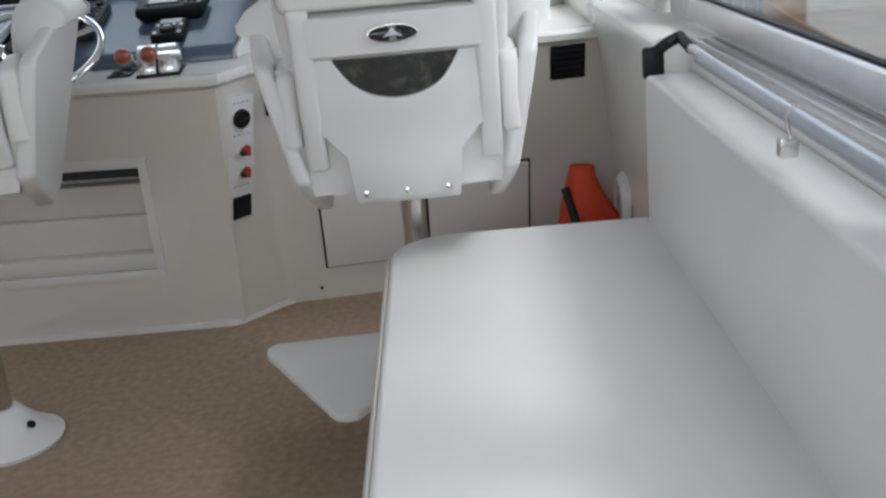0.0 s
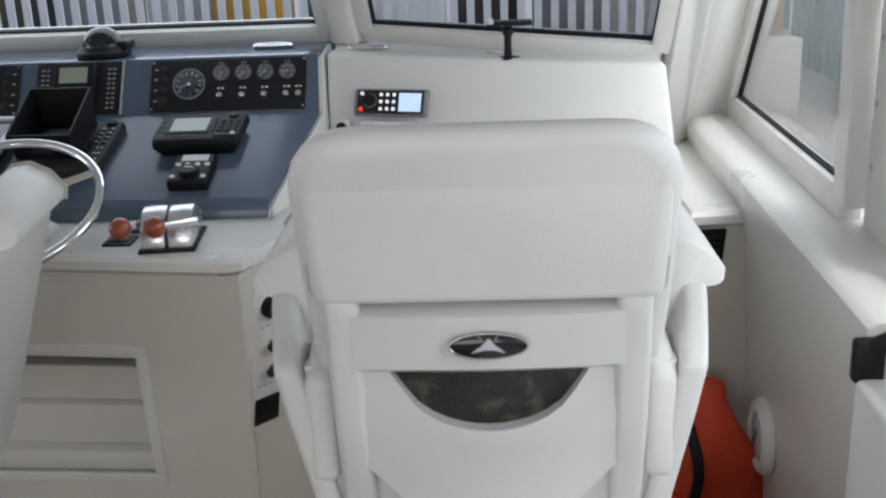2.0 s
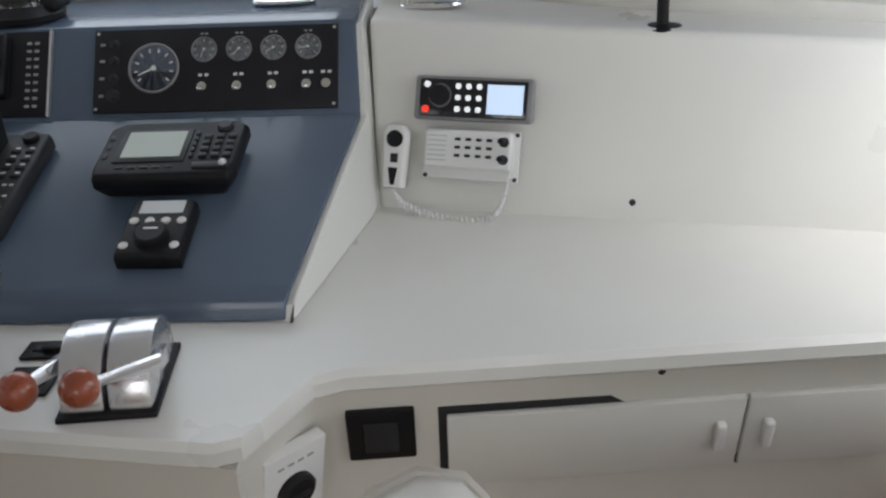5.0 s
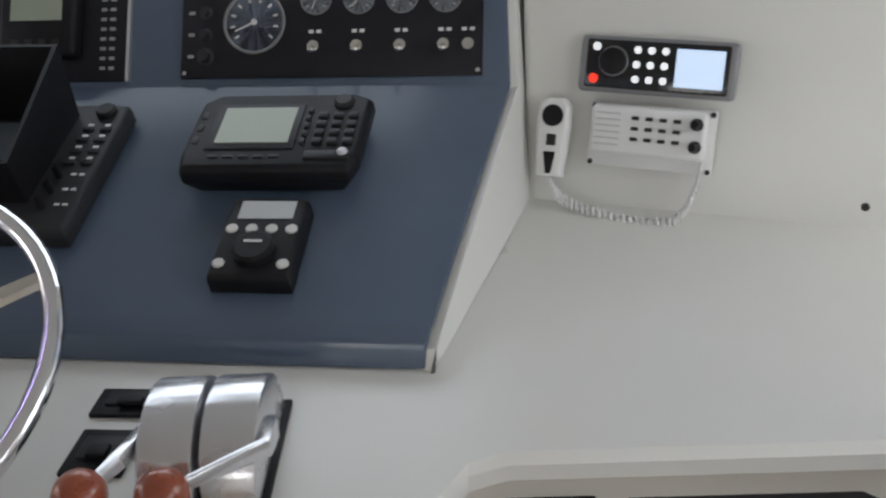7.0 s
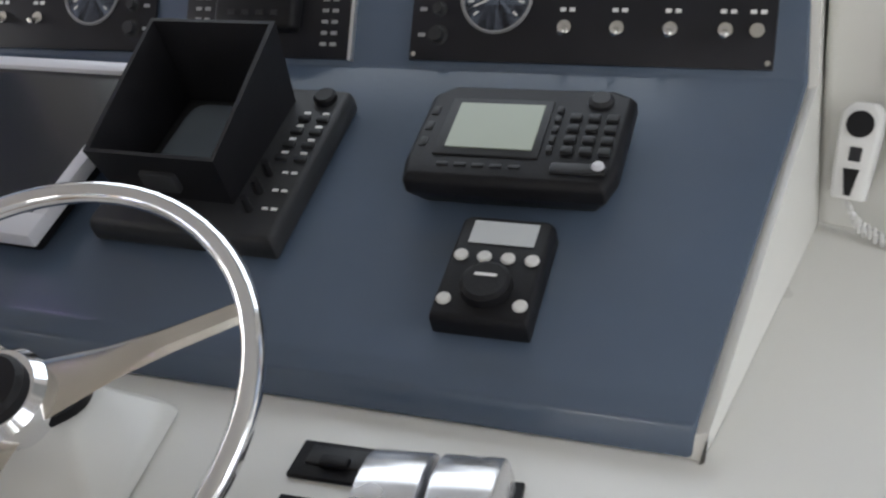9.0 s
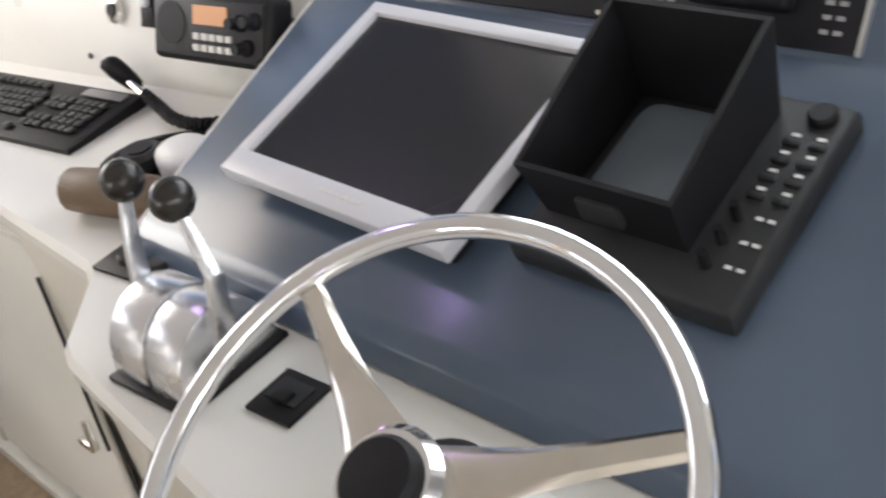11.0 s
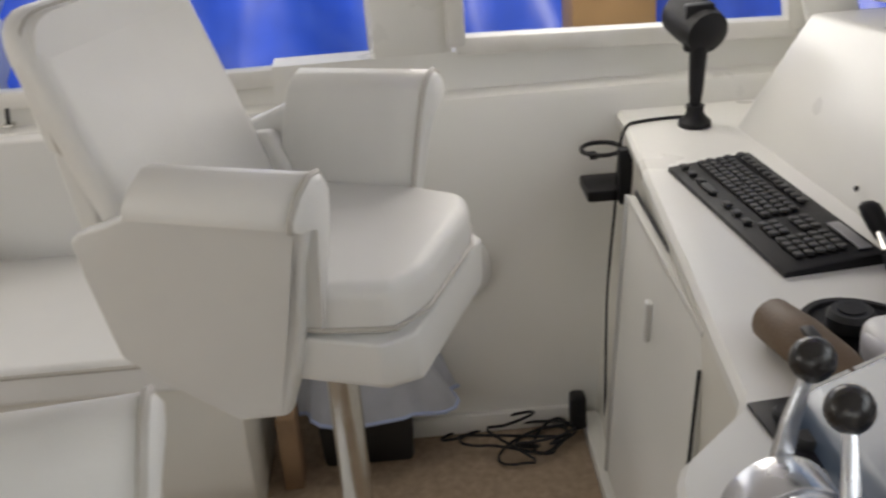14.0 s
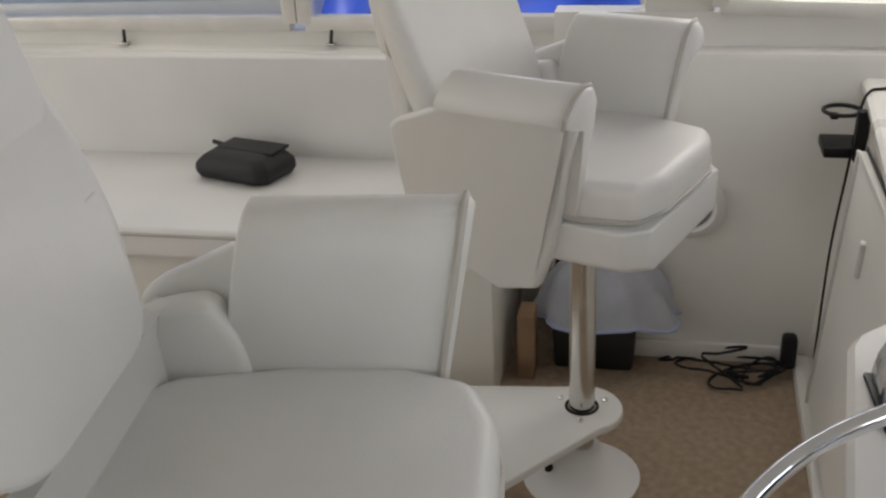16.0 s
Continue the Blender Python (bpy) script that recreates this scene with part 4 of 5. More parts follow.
part("screen", box(0, 0.008, 0.031, W - 2 * B + 0.004, Hh - B - 0.036, 0.012), mat("dark_screen", (0.018, 0.018, 0.022), 0.22, var=0.1, scale=3), p, "dark matt screen")
part("buttons", marks(bmesh.new(), 6, -0.02, 0.06, -Hh / 2 + 0.02, 0.0455, 0.005, 0.6), BTN, p)

# compass dome
p = thing("compass", "black dome compass with a glossy glass top", "compass", (-0.9, 3.17, 1.256))
part("base", lathe([(0.082, 0), (0.084, 0.012), (0.075, 0.02), (0.068, 0.03)], 32), BLACK, p)
part("dome", lathe([(0.064 * math.cos(a), 0.026 + 0.06 * math.sin(a)) for a in [math.pi / 2 * k / 8 for k in range(8)]] + [(1e-4, 0.086)], 32), GLOSSB, p, "glossy black dome")
part("shade", box(0.06, 0.01, 0.03, 0.05, 0.08, 0.03, 0.01, 3), BLACK, p)
for x, y in ((-0.385, 3.235), (-0.085, 3.215), (mx(-0.385), 3.235), (mx(-0.085), 3.2)):
    p = thing("defrost_vent", "oval chrome air outlet under the window", "vent", (x, y, 1.258 if -0.3 > x > -1.5 else 1.246), group="air outlets")
    part("rim", tube([(0.06 * math.cos(2 * math.pi * k / 28), 0.026 * math.sin(2 * math.pi * k / 28), 0.003) for k in range(28)], 0.006, 8, closed=True), CHROME, p)
    part("grille", lathe([(0.056, 0), (0.056, 0.003), (1e-4, 0.003)], 24, m=Matrix.Diagonal((1, 0.42, 1, 1))), GREY, p)


# ---- throttles and switch plates ----
def throttle(x, y, rz, levers, knob_mat, label, k=1.0, ky=1.0):
    p = thing("throttle", label, "throttle", (x, y, ZC), (0, 0, rz), group="engine controls")
    part("base_plate", box(0, 0, 0.004, 0.15 * k, 0.145 * k * ky, 0.008, 0.002), BLACK, p, "black gasket plate")
    for s in (-1, 1):
        arc = [(0.064 * k * ky * math.cos(a), 0.008 + 0.092 * k * math.sin(a) ** 0.8) for a in [math.pi * q / 16 for q in range(17)]]
        arc[0], arc[-1] = (0.066 * k * ky, 0.008), (-0.066 * k * ky, 0.008)
        part("drum", prism(arc, "x", s * 0.003, s * 0.068 * k, bev=0.004), ALUC, p, "polished metal drum cover")
        lever = levers[(s + 1) // 2]
        pv = Vector((s * 0.073 * k, 0.0, 0.05 * k))
        end = pv + Vector(lever)
        mid = pv + Vector((0.004 * s, lever[1] * 0.45, lever[2] * 0.6))
        st = []
        for c, w, d in ((pv, 0.013, 0.006), (pv.lerp(mid, 0.5), 0.012, 0.006), (mid, 0.01, 0.006), (end, 0.006, 0.005)):
            ax = (end - pv).normalized()
            sd = ax.cross(Vector((1, 0, 0))).normalized()
            st.append([c + sd * (w * a) + Vector((d * b, 0, 0)) for a, b in ((-1, -1), (1, -1), (1, 1), (-1, 1))])
        lv = part("lever", loft(st, bev=0.002), ALUC, p, "bare metal lever")
        part("knob", ball(end + (end - mid).normalized() * 0.015, 0.0255, 20), knob_mat, lv, "round knob")
        part("pivot", lathe([(0.012, 0), (0.012, 0.006), (1e-4, 0.008)], 14, m=pose(s * 0.069 * k, 0, 0.05 * k, 0, 90 * s, 0)), STEEL, p)
    return p


throttle(-0.474, 2.34, 7, ((-0.02, -0.12, 0.03), (-0.065, -0.125, 0.03)), REDKNOB, "polished double throttle with red-brown knobs", 0.88, 1.5)
throttle(-1.325, 2.425, 3, ((-0.012, 0.035, 0.138), (-0.045, 0.03, 0.143)), BLACKKNOB, "polished double gear control with black knobs", 0.96, 1.12)


def switch_plate(x, y, w, h, rz, label="small black switch plate set into the counter"):
    p = thing("switch_plate", label, "switch", (x, y, ZC), (0, 0, rz), group="switch plates")
    part("plate", box(0, 0, 0.003, w, h, 0.006, 0.002), BLACK, p)
    part("recess", box(0, 0.004, 0.007, w * 0.7, h * 0.5, 0.004, 0.0015), DGREY, p)
    part("rocker", box(0, -0.006, 0.011, w * 0.34, h * 0.28, 0.008, 0.003), BLACK, p)
    return p


switch_plate(-0.605, 2.342, 0.07, 0.075, 2)
switch_plate(-0.605, 2.43, 0.09, 0.05, 2)
switch_plate(-1.174, 2.432, 0.068, 0.068, 3)
p = thing("push_button_plate", "black plate with two round push buttons", "switch", (-1.555, 2.51, ZC), (0, 0, 6))
part("plate", box(0, 0, 0.003, 0.15, 0.07, 0.006, 0.002), BLACK, p)
for x in (-0.03, 0.03):
    part("button", disc(0.018, 0.005, 0.018, 18, (x, 0), bevel=0.004), DGREY, p)


# ---- starboard panel: stereo, radio, handset ----
def on_plane(o, along, up):
    """A pose whose x runs along the panel, y up it, z out of it."""
    X = Vector(along).normalized()
    Y = Vector(up)
    Y = (Y - X * Y.dot(X)).normalized()
    Z = X.cross(Y)
    return Matrix((X, Y, Z)).transposed().to_4x4(), Vector(o)


SBM, _ = on_plane((0, 0, 0), (0.976, -0.246, 0), (0, 0.43, 1))
PBM, _ = on_plane((0, 0, 0), (0.542, 0.054, 0), (0, 0.42, 1))


def sb(x, z):
    y = 2.972 - (x + 0.186) * 0.249 + (z - 0.911) * 0.43
    return Matrix.Translation((x, y - 0.002, z)) @ SBM


def pb(x, z):
    y = 2.801 + (x + 2.749) * 0.1 + (z - 0.915) * 0.4
    return Matrix.Translation((x, y - 0.002, z)) @ PBM


def thing_at(name, label, category, m, group=""):
    ob = thing(name, label, category, group=group)
    ob.matrix_basis = m
    return ob


p = thing_at("stereo_control", "grey-framed black stereo control with a lit blue-white screen", "stereo", sb(0.003, 1.108))
part("frame", box(0, 0, 0.01, 0.228, 0.082, 0.02, 0.008, 3), GREY, p, "grey frame")
part("face", box(0, 0, 0.019, 0.206, 0.07, 0.008, 0.003), GLOSSB, p, "gloss black face")
part("screen", box(0.062, 0, 0.0232, 0.068, 0.054, 0.002), LCDB, p, "lit blue-white screen")
kb_ = part("knob", lathe([(0.02, 0.02), (0.019, 0.034), (0.015, 0.036), (1e-4, 0.036)], 24, m=Matrix.Translation((-0.062, 0.004, 0))), BLACK, p)
part("ring", tube([(-0.062 + 0.0205 * math.cos(2 * math.pi * k / 24), 0.004 + 0.0205 * math.sin(2 * math.pi * k / 24), 0.024) for k in range(24)], 0.0015, 6, closed=True), GREY, p)
for r in range(3):
    for k in range(3):
        part("button", disc(0.0055, 0.0225, 0.0245, 10, (-0.028 + k * 0.02, 0.022 - r * 0.021)), LITW, p, "white lit symbol")
part("button", disc(0.006, 0.0225, 0.025, 12, (-0.088, 0.024)), LITW, p, "white lit symbol")
part("button", disc(0.007, 0.0225, 0.026, 12, (-0.089, -0.022)), LITR, p, "red lit button")

p = thing_at("vhf_radio", "white fixed radio with dark keys and two black knobs", "radio", sb(-0.005, 1.018))
part("plate", box(0, -0.004, 0.004, 0.182, 0.092, 0.008, 0.002), WHITEPL, p)
part("body", box(-0.002, 0.004, 0.018, 0.166, 0.07, 0.03, 0.006, 3), WHITEPL, p)
for k in range(6):
    part("slot", box(-0.06, -0.018 + k * 0.009, 0.0332, 0.036, 0.0022, 0.001), LCDG, p)
for r in range(3):
    for k in range(4):
        part("key", box(-0.02 + k * 0.02, 0.022 - r * 0.015, 0.0345, 0.011, 0.0055, 0.004, 0.0015), DGREY, p)
for y in (0.02, -0.012):
    knob(p, 0.068, y, 0.009, 0.034, BLACK).location.z = 0.03
for x, y in ((-0.086, 0.036), (0.086, 0.036), (-0.086, -0.046), (0.086, -0.046)):
    part("screw", disc(0.004, 0.007, 0.0105, 10, (x, y)), DGREY, p)

p = thing_at("radio_handset", "white hand microphone with a coiled white cord", "handset", sb(-0.146, 1.0))
part("body", loft([[(x, y, z) for x, y in ((-w, -0.055), (w, -0.055), (w * 1.25, 0.02), (w * 1.2, 0.05), (w * 0.7, 0.062), (-w * 0.7, 0.062), (-w * 1.2, 0.05), (-w * 1.25, 0.02))] for w, z in ((0.02, 0.006), (0.021, 0.022), (0.017, 0.03))], bev=0.003), WHITEPL, p)
part("speaker", disc(0.016, 0.028, 0.033, 20, (0, 0.036)), BLACK, p, "black round grille")
part("button", box(0.001, 0.0, 0.031, 0.014, 0.017, 0.004, 0.001), DGREY, p)
part("button", prism([(-0.009, -0.018), (0.009, -0.018), (0.004, -0.05), (-0.003, -0.05)], "z", 0.029, 0.033), BLACK, p)
cpts = smooth_path([(-0.003, -0.055, 0.015), (0.02, -0.085, 0.018), (0.07, -0.1, 0.02), (0.13, -0.108, 0.02), (0.19, -0.1, 0.02), (0.215, -0.06, 0.02), (0.222, 0.0, 0.02), (0.215, 0.035, 0.025)], 30)
coil, n = [], len(cpts)
for k, q in enumerate(cpts):
    a = k * 1.35
    rr = 0.0075 * min(1, k / 25, (n - k) / 25)
    coil.append(Vector(q) + Vector((0.25 * rr * math.sin(a), rr * math.cos(a), rr * math.sin(a))))
part("cord", tube(coil, 0.0026, 5), WHITEPL, p, "white coiled cord")

for m in (sb(0.281, 0.952), pb(-2.229, 0.952)):
    p = thing_at("screw", "small dark screw cap in the gelcoat", "screw", m, "screws")
    part("head", disc(0.006, 0, 0.004, 12, bevel=0.002), DGREY, p)

p = thing("phone_mount", "black swivel mount with a flat clamp on the ledge", "mount", (0.345, 3.04, 1.222))
part("foot", lathe([(0.04, 0), (0.04, 0.006), (0.012, 0.012)], 24), BLACK, p)
part("stem", lathe([(0.011, 0.008), (0.011, 0.07), (0.016, 0.075), (0.016, 0.09), (0.01, 0.095)], 16), BLACK, p)
part("clamp", box(0.005, 0, 0.105, 0.13, 0.05, 0.014, 0.003), BLACK, p)
part("clip", box(-0.05, -0.02, 0.112, 0.02, 0.014, 0.016, 0.003), SILVER, p)

# ---- port counter ----
p = thing("keyboard", "black computer keyboard lying on the counter", "keyboard", (-2.253, 2.703, ZC), (0, 0, 6.6))
p.matrix_basis = p.matrix_basis @ Matrix.Diagonal((1.12, 1.06, 1, 1))
part("case", loft([[(-0.236, -0.084, 0), (0.236, -0.084, 0), (0.236, 0.084, 0), (-0.236, 0.084, 0)], [(-0.236, -0.084, 0.01), (0.236, -0.084, 0.01), (0.236, 0.084, 0.02), (-0.236, 0.084, 0.02)], [(-0.23, -0.078, 0.013), (0.23, -0.078, 0.013), (0.23, 0.078, 0.023), (-0.23, 0.078, 0.023)]]), BLACK, p)
kc = [bmesh.new()]
box(0, 0, 0, 0.0155, 0.0155, 0.007, 0.0025, 1, bm=kc[0])
kme = finish("key", kc[0], KEYCAP)
def key(x, y, wide=1.0):
    o = new("key", kme)
    o.parent = p
    o.matrix_basis = Matrix.Translation((x, y, 0.0185 + (y + 0.08) * 0.06)) @ Matrix.Diagonal((wide, 1, 1, 1))
for r in range(5):
    for k in range(15 - (r == 4) * 7):
        if r == 4:
            key(-0.21 + k * 0.0385, -0.062, 3.2 if k == 3 else 1.3) if k != 4 else None
        else:
            key(-0.215 + k * 0.0185 + 0.004 * (r % 2), 0.012 + 0.018 - r * 0.018 - 0.018 + 0.018)
for r in range(5):
    for k in range(7):
        if k < 3 and r == 2:
            continue
        key(0.083 + k * 0.0185 + 0.008 * (k > 2), 0.03 - r * 0.0185)
for k in range(12):
    key(-0.215 + k * 0.0215, 0.058)
part("media_strip", box(0.17, 0.06, 0.0255, 0.1, 0.022, 0.004, 0.001), GREY, p)

p = thing_at("vhf_radio", "black marine radio with an amber display and white keys", "radio", pb(-1.815, 1.03))
part("bracket", box(0.02, 0, 0.015, 0.36, 0.05, 0.03, 0.004), BLACK, p)
part("body", box(0, 0, 0.045, 0.28, 0.112, 0.055, 0.012, 3), BLACK, p)
part("face", box(0, 0, 0.073, 0.258, 0.092, 0.006, 0.003), DGREY, p)
part("screen", box(0.01, 0.022, 0.077, 0.08, 0.03, 0.003), LCDO, p, "amber display")
part("speaker", disc(0.035, 0.074, 0.078, 24, (-0.085, 0.005)), BLACK, p)
for r in range(2):
    for k in range(5):
        part("key", box(-0.022 + k * 0.019, -0.012 - r * 0.018, 0.078, 0.014, 0.011, 0.005, 0.002), BTN, p, "pale key")
for x, y in ((0.08, 0.015), (0.112, 0.02), (0.095, -0.022)):
    knob(p, x, y, 0.014, 0.03, BLACK).location.z = 0.074
p = thing("handset", "black fist microphone with a thick coiled cord on the counter", "handset", (-2.058, 2.806, ZC))
part("microphone", loft([[(-0.03 + 0.022 * f + 0.02 * w * math.cos(a), 0.03 + 0.01 * f + 0.018 * w * math.sin(a), 0.05 - 0.03 * f + 0.012 * math.cos(a) * w) for a in [2 * math.pi * k / 16 for k in range(16)]] for f, w in ((-0.7, 0.5), (-0.5, 0.95), (0, 1.05), (0.6, 0.95), (1.1, 0.75), (1.3, 0.4))]), BLACK, p, "black rounded microphone", 60)
part("plug", tube([(0.0, 0.03, 0.03), (0.035, 0.025, 0.018), (0.055, 0.022, 0.016)], 0.007, 8), STEEL, p)
cc = smooth_path([(0.05, 0.022, 0.018), (0.13, 0.0, 0.018), (0.2, -0.02, 0.02), (0.27, -0.015, 0.022), (0.34, 0.03, 0.03), (0.37, 0.05, 0.07), (0.375, 0.06, 0.11)], 40)
coil = []
for k, q in enumerate(cc):
    a = k * 1.15
    coil.append(Vector(q) + Vector((0.003 * math.sin(a), 0.0085 * math.cos(a), 0.0085 * math.sin(a))))
part("cord", tube(coil, 0.0044, 5), BLACK, p, "black coiled cord")
p = thing_at("power_socket", "round chrome accessory socket in the panel", "socket", pb(-2.15, 1.036))
part("rim", lathe([(0.024, 0), (0.024, 0.004), (0.014, 0.008), (0.012, 0.004), (1e-4, 0.004)], 24), STEEL, p)
part("plug", disc(0.012, 0.003, 0.012, 16), BLACK, p)
p = thing_at("toggle_switch", "small black toggle switch with a chrome tip", "switch", pb(-2.05, 1.04))
part("plate", box(0, 0, 0.004, 0.036, 0.055, 0.008, 0.002), BLACK, p)
part("tip", box(0, 0.014, 0.012, 0.016, 0.012, 0.014, 0.003), SILVER, p)

p = thing("trackball_tray", "black oval tray holding a round puck and a white trackball mouse", "tray", (-1.745, 2.705, ZC), (0, 0, 20))
tray = [(0.14 * math.cos(a), 0.095 * math.sin(a)) for a in [2 * math.pi * k / 32 for k in range(32)]]
part("dish", loft([[(x * k, y * k, z) for x, y in tray] for k, z in ((0.96, 0), (1.0, 0.006), (1.0, 0.012), (0.92, 0.012), (0.9, 0.006))]), BLACK, p)
p = thing("puck", "round dark grey dial puck", "control", (-1.79, 2.675, ZC + 0.012))
part("body", lathe([(0.035, 0), (0.036, 0.02), (0.03, 0.028), (1e-4, 0.026)], 28), DGREY, p)
part("top", disc(0.02, 0.024, 0.03, 20), BLACK, p)
p = thing("mouse", "white and silver trackball mouse on the tray", "mouse", (-1.695, 2.7, ZC + 0.012))
part("body", pillow(0, 0, 0.016, 0.12, 0.085, 0.062, 2.4, 24, 12), WHITEPL, p)
part("band", pillow(0.01, -0.012, 0.012, 0.112, 0.07, 0.06, 2.4, 24, 12), SILVER, p)
p = thing("leather_case", "rolled brown leather case beside the tray", "case", (-1.69, 2.583, ZC))
part("clasp", box(0.01, -0.01, 0.066, 0.05, 0.02, 0.012, 0.005), DGREY, p)
part("roll", tube([(-0.11, -0.03, 0.034), (-0.1, -0.028, 0.036), (-0.03, -0.008, 0.036), (0.05, 0.012, 0.034), (0.1, 0.03, 0.028), (0.11, 0.035, 0.026)], 0.034, 16, radii=[0.02, 0.033, 0.036, 0.034, 0.026, 0.012]), BROWN, p, sharp=60)
p = thing("spotlight", "black hand spotlight standing on a round foot", "spotlight", (-2.79, 2.718, ZC))
part("foot", lathe([(0.038, 0), (0.038, 0.012), (0.026, 0.022), (0.02, 0.035), (0.022, 0.05)], 24), BLACK, p)
part("handle", tube([(0.0, 0, 0.045), (0.004, 0, 0.09), (0.012, 0.0, 0.16), (0.016, 0, 0.2)], 0.017, 14, radii=[0.012, 0.017, 0.02, 0.022]), BLACK, p)
part("head", lathe([(0.02, -0.08), (0.05, -0.065), (0.056, 0.0), (0.056, 0.05), (0.05, 0.055), (0.048, 0.045), (1e-4, 0.04)], 28, m=pose(-0.03, 0.0, 0.24, 0, -75, 15)), BLACK, p)
part("cap", box(0.012, 0, 0.235, 0.03, 0.07, 0.11, 0.01), BLACK, p)
part("cord", tube(smooth_path([(-0.03, 0.0, 0.012), (-0.06, -0.04, 0.004), (-0.05, -0.12, 0.004), (-0.03, -0.155, 0.0), (-0.025, -0.172, -0.05), (-0.02, -0.185, -0.2), (-0.05, -0.2, -0.45), (-0.03, -0.21, -0.7), (-0.04, -0.21, -0.82)], 8), 0.004, 6), BLACK, p, "thin black cord")

# cup holder on the cabinet end, and the cable below it
p = thing("cup_holder", "black plastic folding cup holder on the cabinet", "cup holder", (-2.79, 2.545, 0.78))
part("back", box(0.03, 0.01, 0.03, 0.03, 0.05, 0.14, 0.006), BLACK, p)
part("ring", tube([(-0.045 + 0.048 * math.cos(2 * math.pi * k / 24), -0.04 + 0.048 * math.sin(2 * math.pi * k / 24), 0.075) for k in range(24)], 0.006, 6, closed=True), BLACK, p)
part("tray", box(-0.045, -0.035, -0.025, 0.12, 0.1, 0.03, 0.006), BLACK, p)
part("tab", box(-0.045, -0.06, 0.06, 0.03, 0.02, 0.014, 0.003), BLACK, p)
p = thing("power_cable", "black power cable with an adapter, coiled on the floor", "cable", (-2.86, 2.44, 0.0))
part("adapter", box(-0.01, 0.0, 0.09, 0.05, 0.045, 0.11, 0.014, 3), BLACK, p)
def loop(cx, cy, a, b, lift, turn, n=18):
    """One loose turn of cable."""
    out = []
    for k in range(n):
        q = 2 * math.pi * k / n
        x, y = a * math.cos(q), b * math.sin(q)
        t = radians(turn)
        out.append((cx + x * math.cos(t) - y * math.sin(t), cy + x * math.sin(t) + y * math.cos(t), 0.006 + lift * (0.5 + 0.5 * math.sin(q + 0.6))))
    return out


turns = [(0.0, 0.0, 0.05), (-0.01, -0.03, 0.02)]
for cx, cy, a, b, lift, tn_ in ((0.0, -0.09, 0.05, 0.085, 0.03, 5), (-0.01, -0.17, 0.07, 0.16, 0.05, -8), (0.03, -0.13, 0.06, 0.11, 0.02, 30), (-0.03, -0.25, 0.06, 0.13, 0.09, -4), (0.0, -0.08, 0.04, 0.07, 0.03, 60)):
    turns += loop(cx, cy, a, b, lift, tn_)
part("coil", tube(smooth_path(turns, 3), 0.0042, 6), BLACK, p, "loose black loops")

# ---- helm side: switch panel, vent, cabinet doors ----
GM, _ = on_plane((0, 0, 0), (0.12, 0.135, 0), (0.04, -0.232, 0.865))
p = thing_at("control_board", "white board with a round dial and two red switches", "control board", Matrix.Translation((-0.281, 2.349, 0.61)) @ GM @ Matrix.Translation((0, 0, 0.012)))
part("plate", box(0, 0, -0.004, 0.106, 0.44, 0.02, 0.002), WHITEPL, p)
d = part("dial", lathe([(0.031, 0.005), (0.031, 0.016), (0.026, 0.02), (1e-4, 0.02)], 28, m=Matrix.Translation((0.0, 0.145, 0))), BLACK, p, "black round dial")
part("slot", box(0, 0.145, 0.021, 0.034, 0.007, 0.004, 0.001), DGREY, d)
for y in (0.035, -0.04):
    k = part("switch_body", disc(0.014, 0.005, 0.014, 16, (0.006, y)), STEEL, p)
    part("toggle", box(0.012, y + 0.004, 0.024, 0.012, 0.034, 0.022, 0.004), RED, k, "red switch lever")
    part("tip", box(-0.004, y - 0.004, 0.022, 0.016, 0.014, 0.02, 0.004), DGREY, k)
part("socket", box(0.0, -0.162, 0.007, 0.074, 0.078, 0.01, 0.003), BLACK, p, "black square socket")
for y in (0.198, 0.09, -0.085):
    part("lettering", marks(bmesh.new(), 4, -0.034, 0.034, y, 0.0064, 0.004), GREYMARK, p)

SM, _ = on_plane((0, 0, 0), (1.225, 0.141, 0), (0.015, -0.219, 0.865))


def sface(x, z):
    return Matrix.Translation((x, 2.604 + (x + 0.205) * 0.115 - z * 0.2532, z)) @ SM @ Matrix.Translation((0, 0, 0.001))


p = thing_at("wall_vent", "black square vent cover on the counter front", "vent", sface(0.82, 0.805))
part("frame", box(0, 0, 0.006, 0.118, 0.12, 0.012, 0.006, 3), BLACK, p)
for k in range(5):
    part("slat", box(0, -0.04 + k * 0.02, 0.0135, 0.094, 0.008, 0.004, 0.001), PANELB, p)
p = thing_at("cabinet_door", "wide white cabinet door with a dark gap around it", "door", sface(0.305, 0.3), "cabinet doors")
part("gap", box(0, 0, 0.0, 0.75, 0.35, 0.003), DGREY, p)
part("leaf", box(-0.185, 0, 0.007, 0.365, 0.334, 0.012, 0.004), GEL, p)
part("leaf", box(0.188, 0, 0.007, 0.36, 0.334, 0.012, 0.004), GEL, p)
part("knob", disc(0.01, 0.012, 0.022, 14, (-0.03, 0.12), bevel=0.003), STEEL, p)
p = thing_at("drawer_front", "pair of white drawer fronts with a dark shadow gap", "drawer", sface(0.3, 0.74))
part("gap", box(0, 0, 0.0, 0.7, 0.17, 0.003), DGREY, p)
for x, w, grip in ((-0.116, 0.444, 0.07), (0.228, 0.236, 0.146)):
    lf = part("front", box(x, -0.004, 0.007, w, 0.15, 0.012, 0.004), GEL, p)
    part("handle", box(grip if grip < 0.1 else x - 0.085, 0.0, 0.02, 0.016, 0.055, 0.016, 0.005, 3), WHITEPL, lf, "white moulded grip")
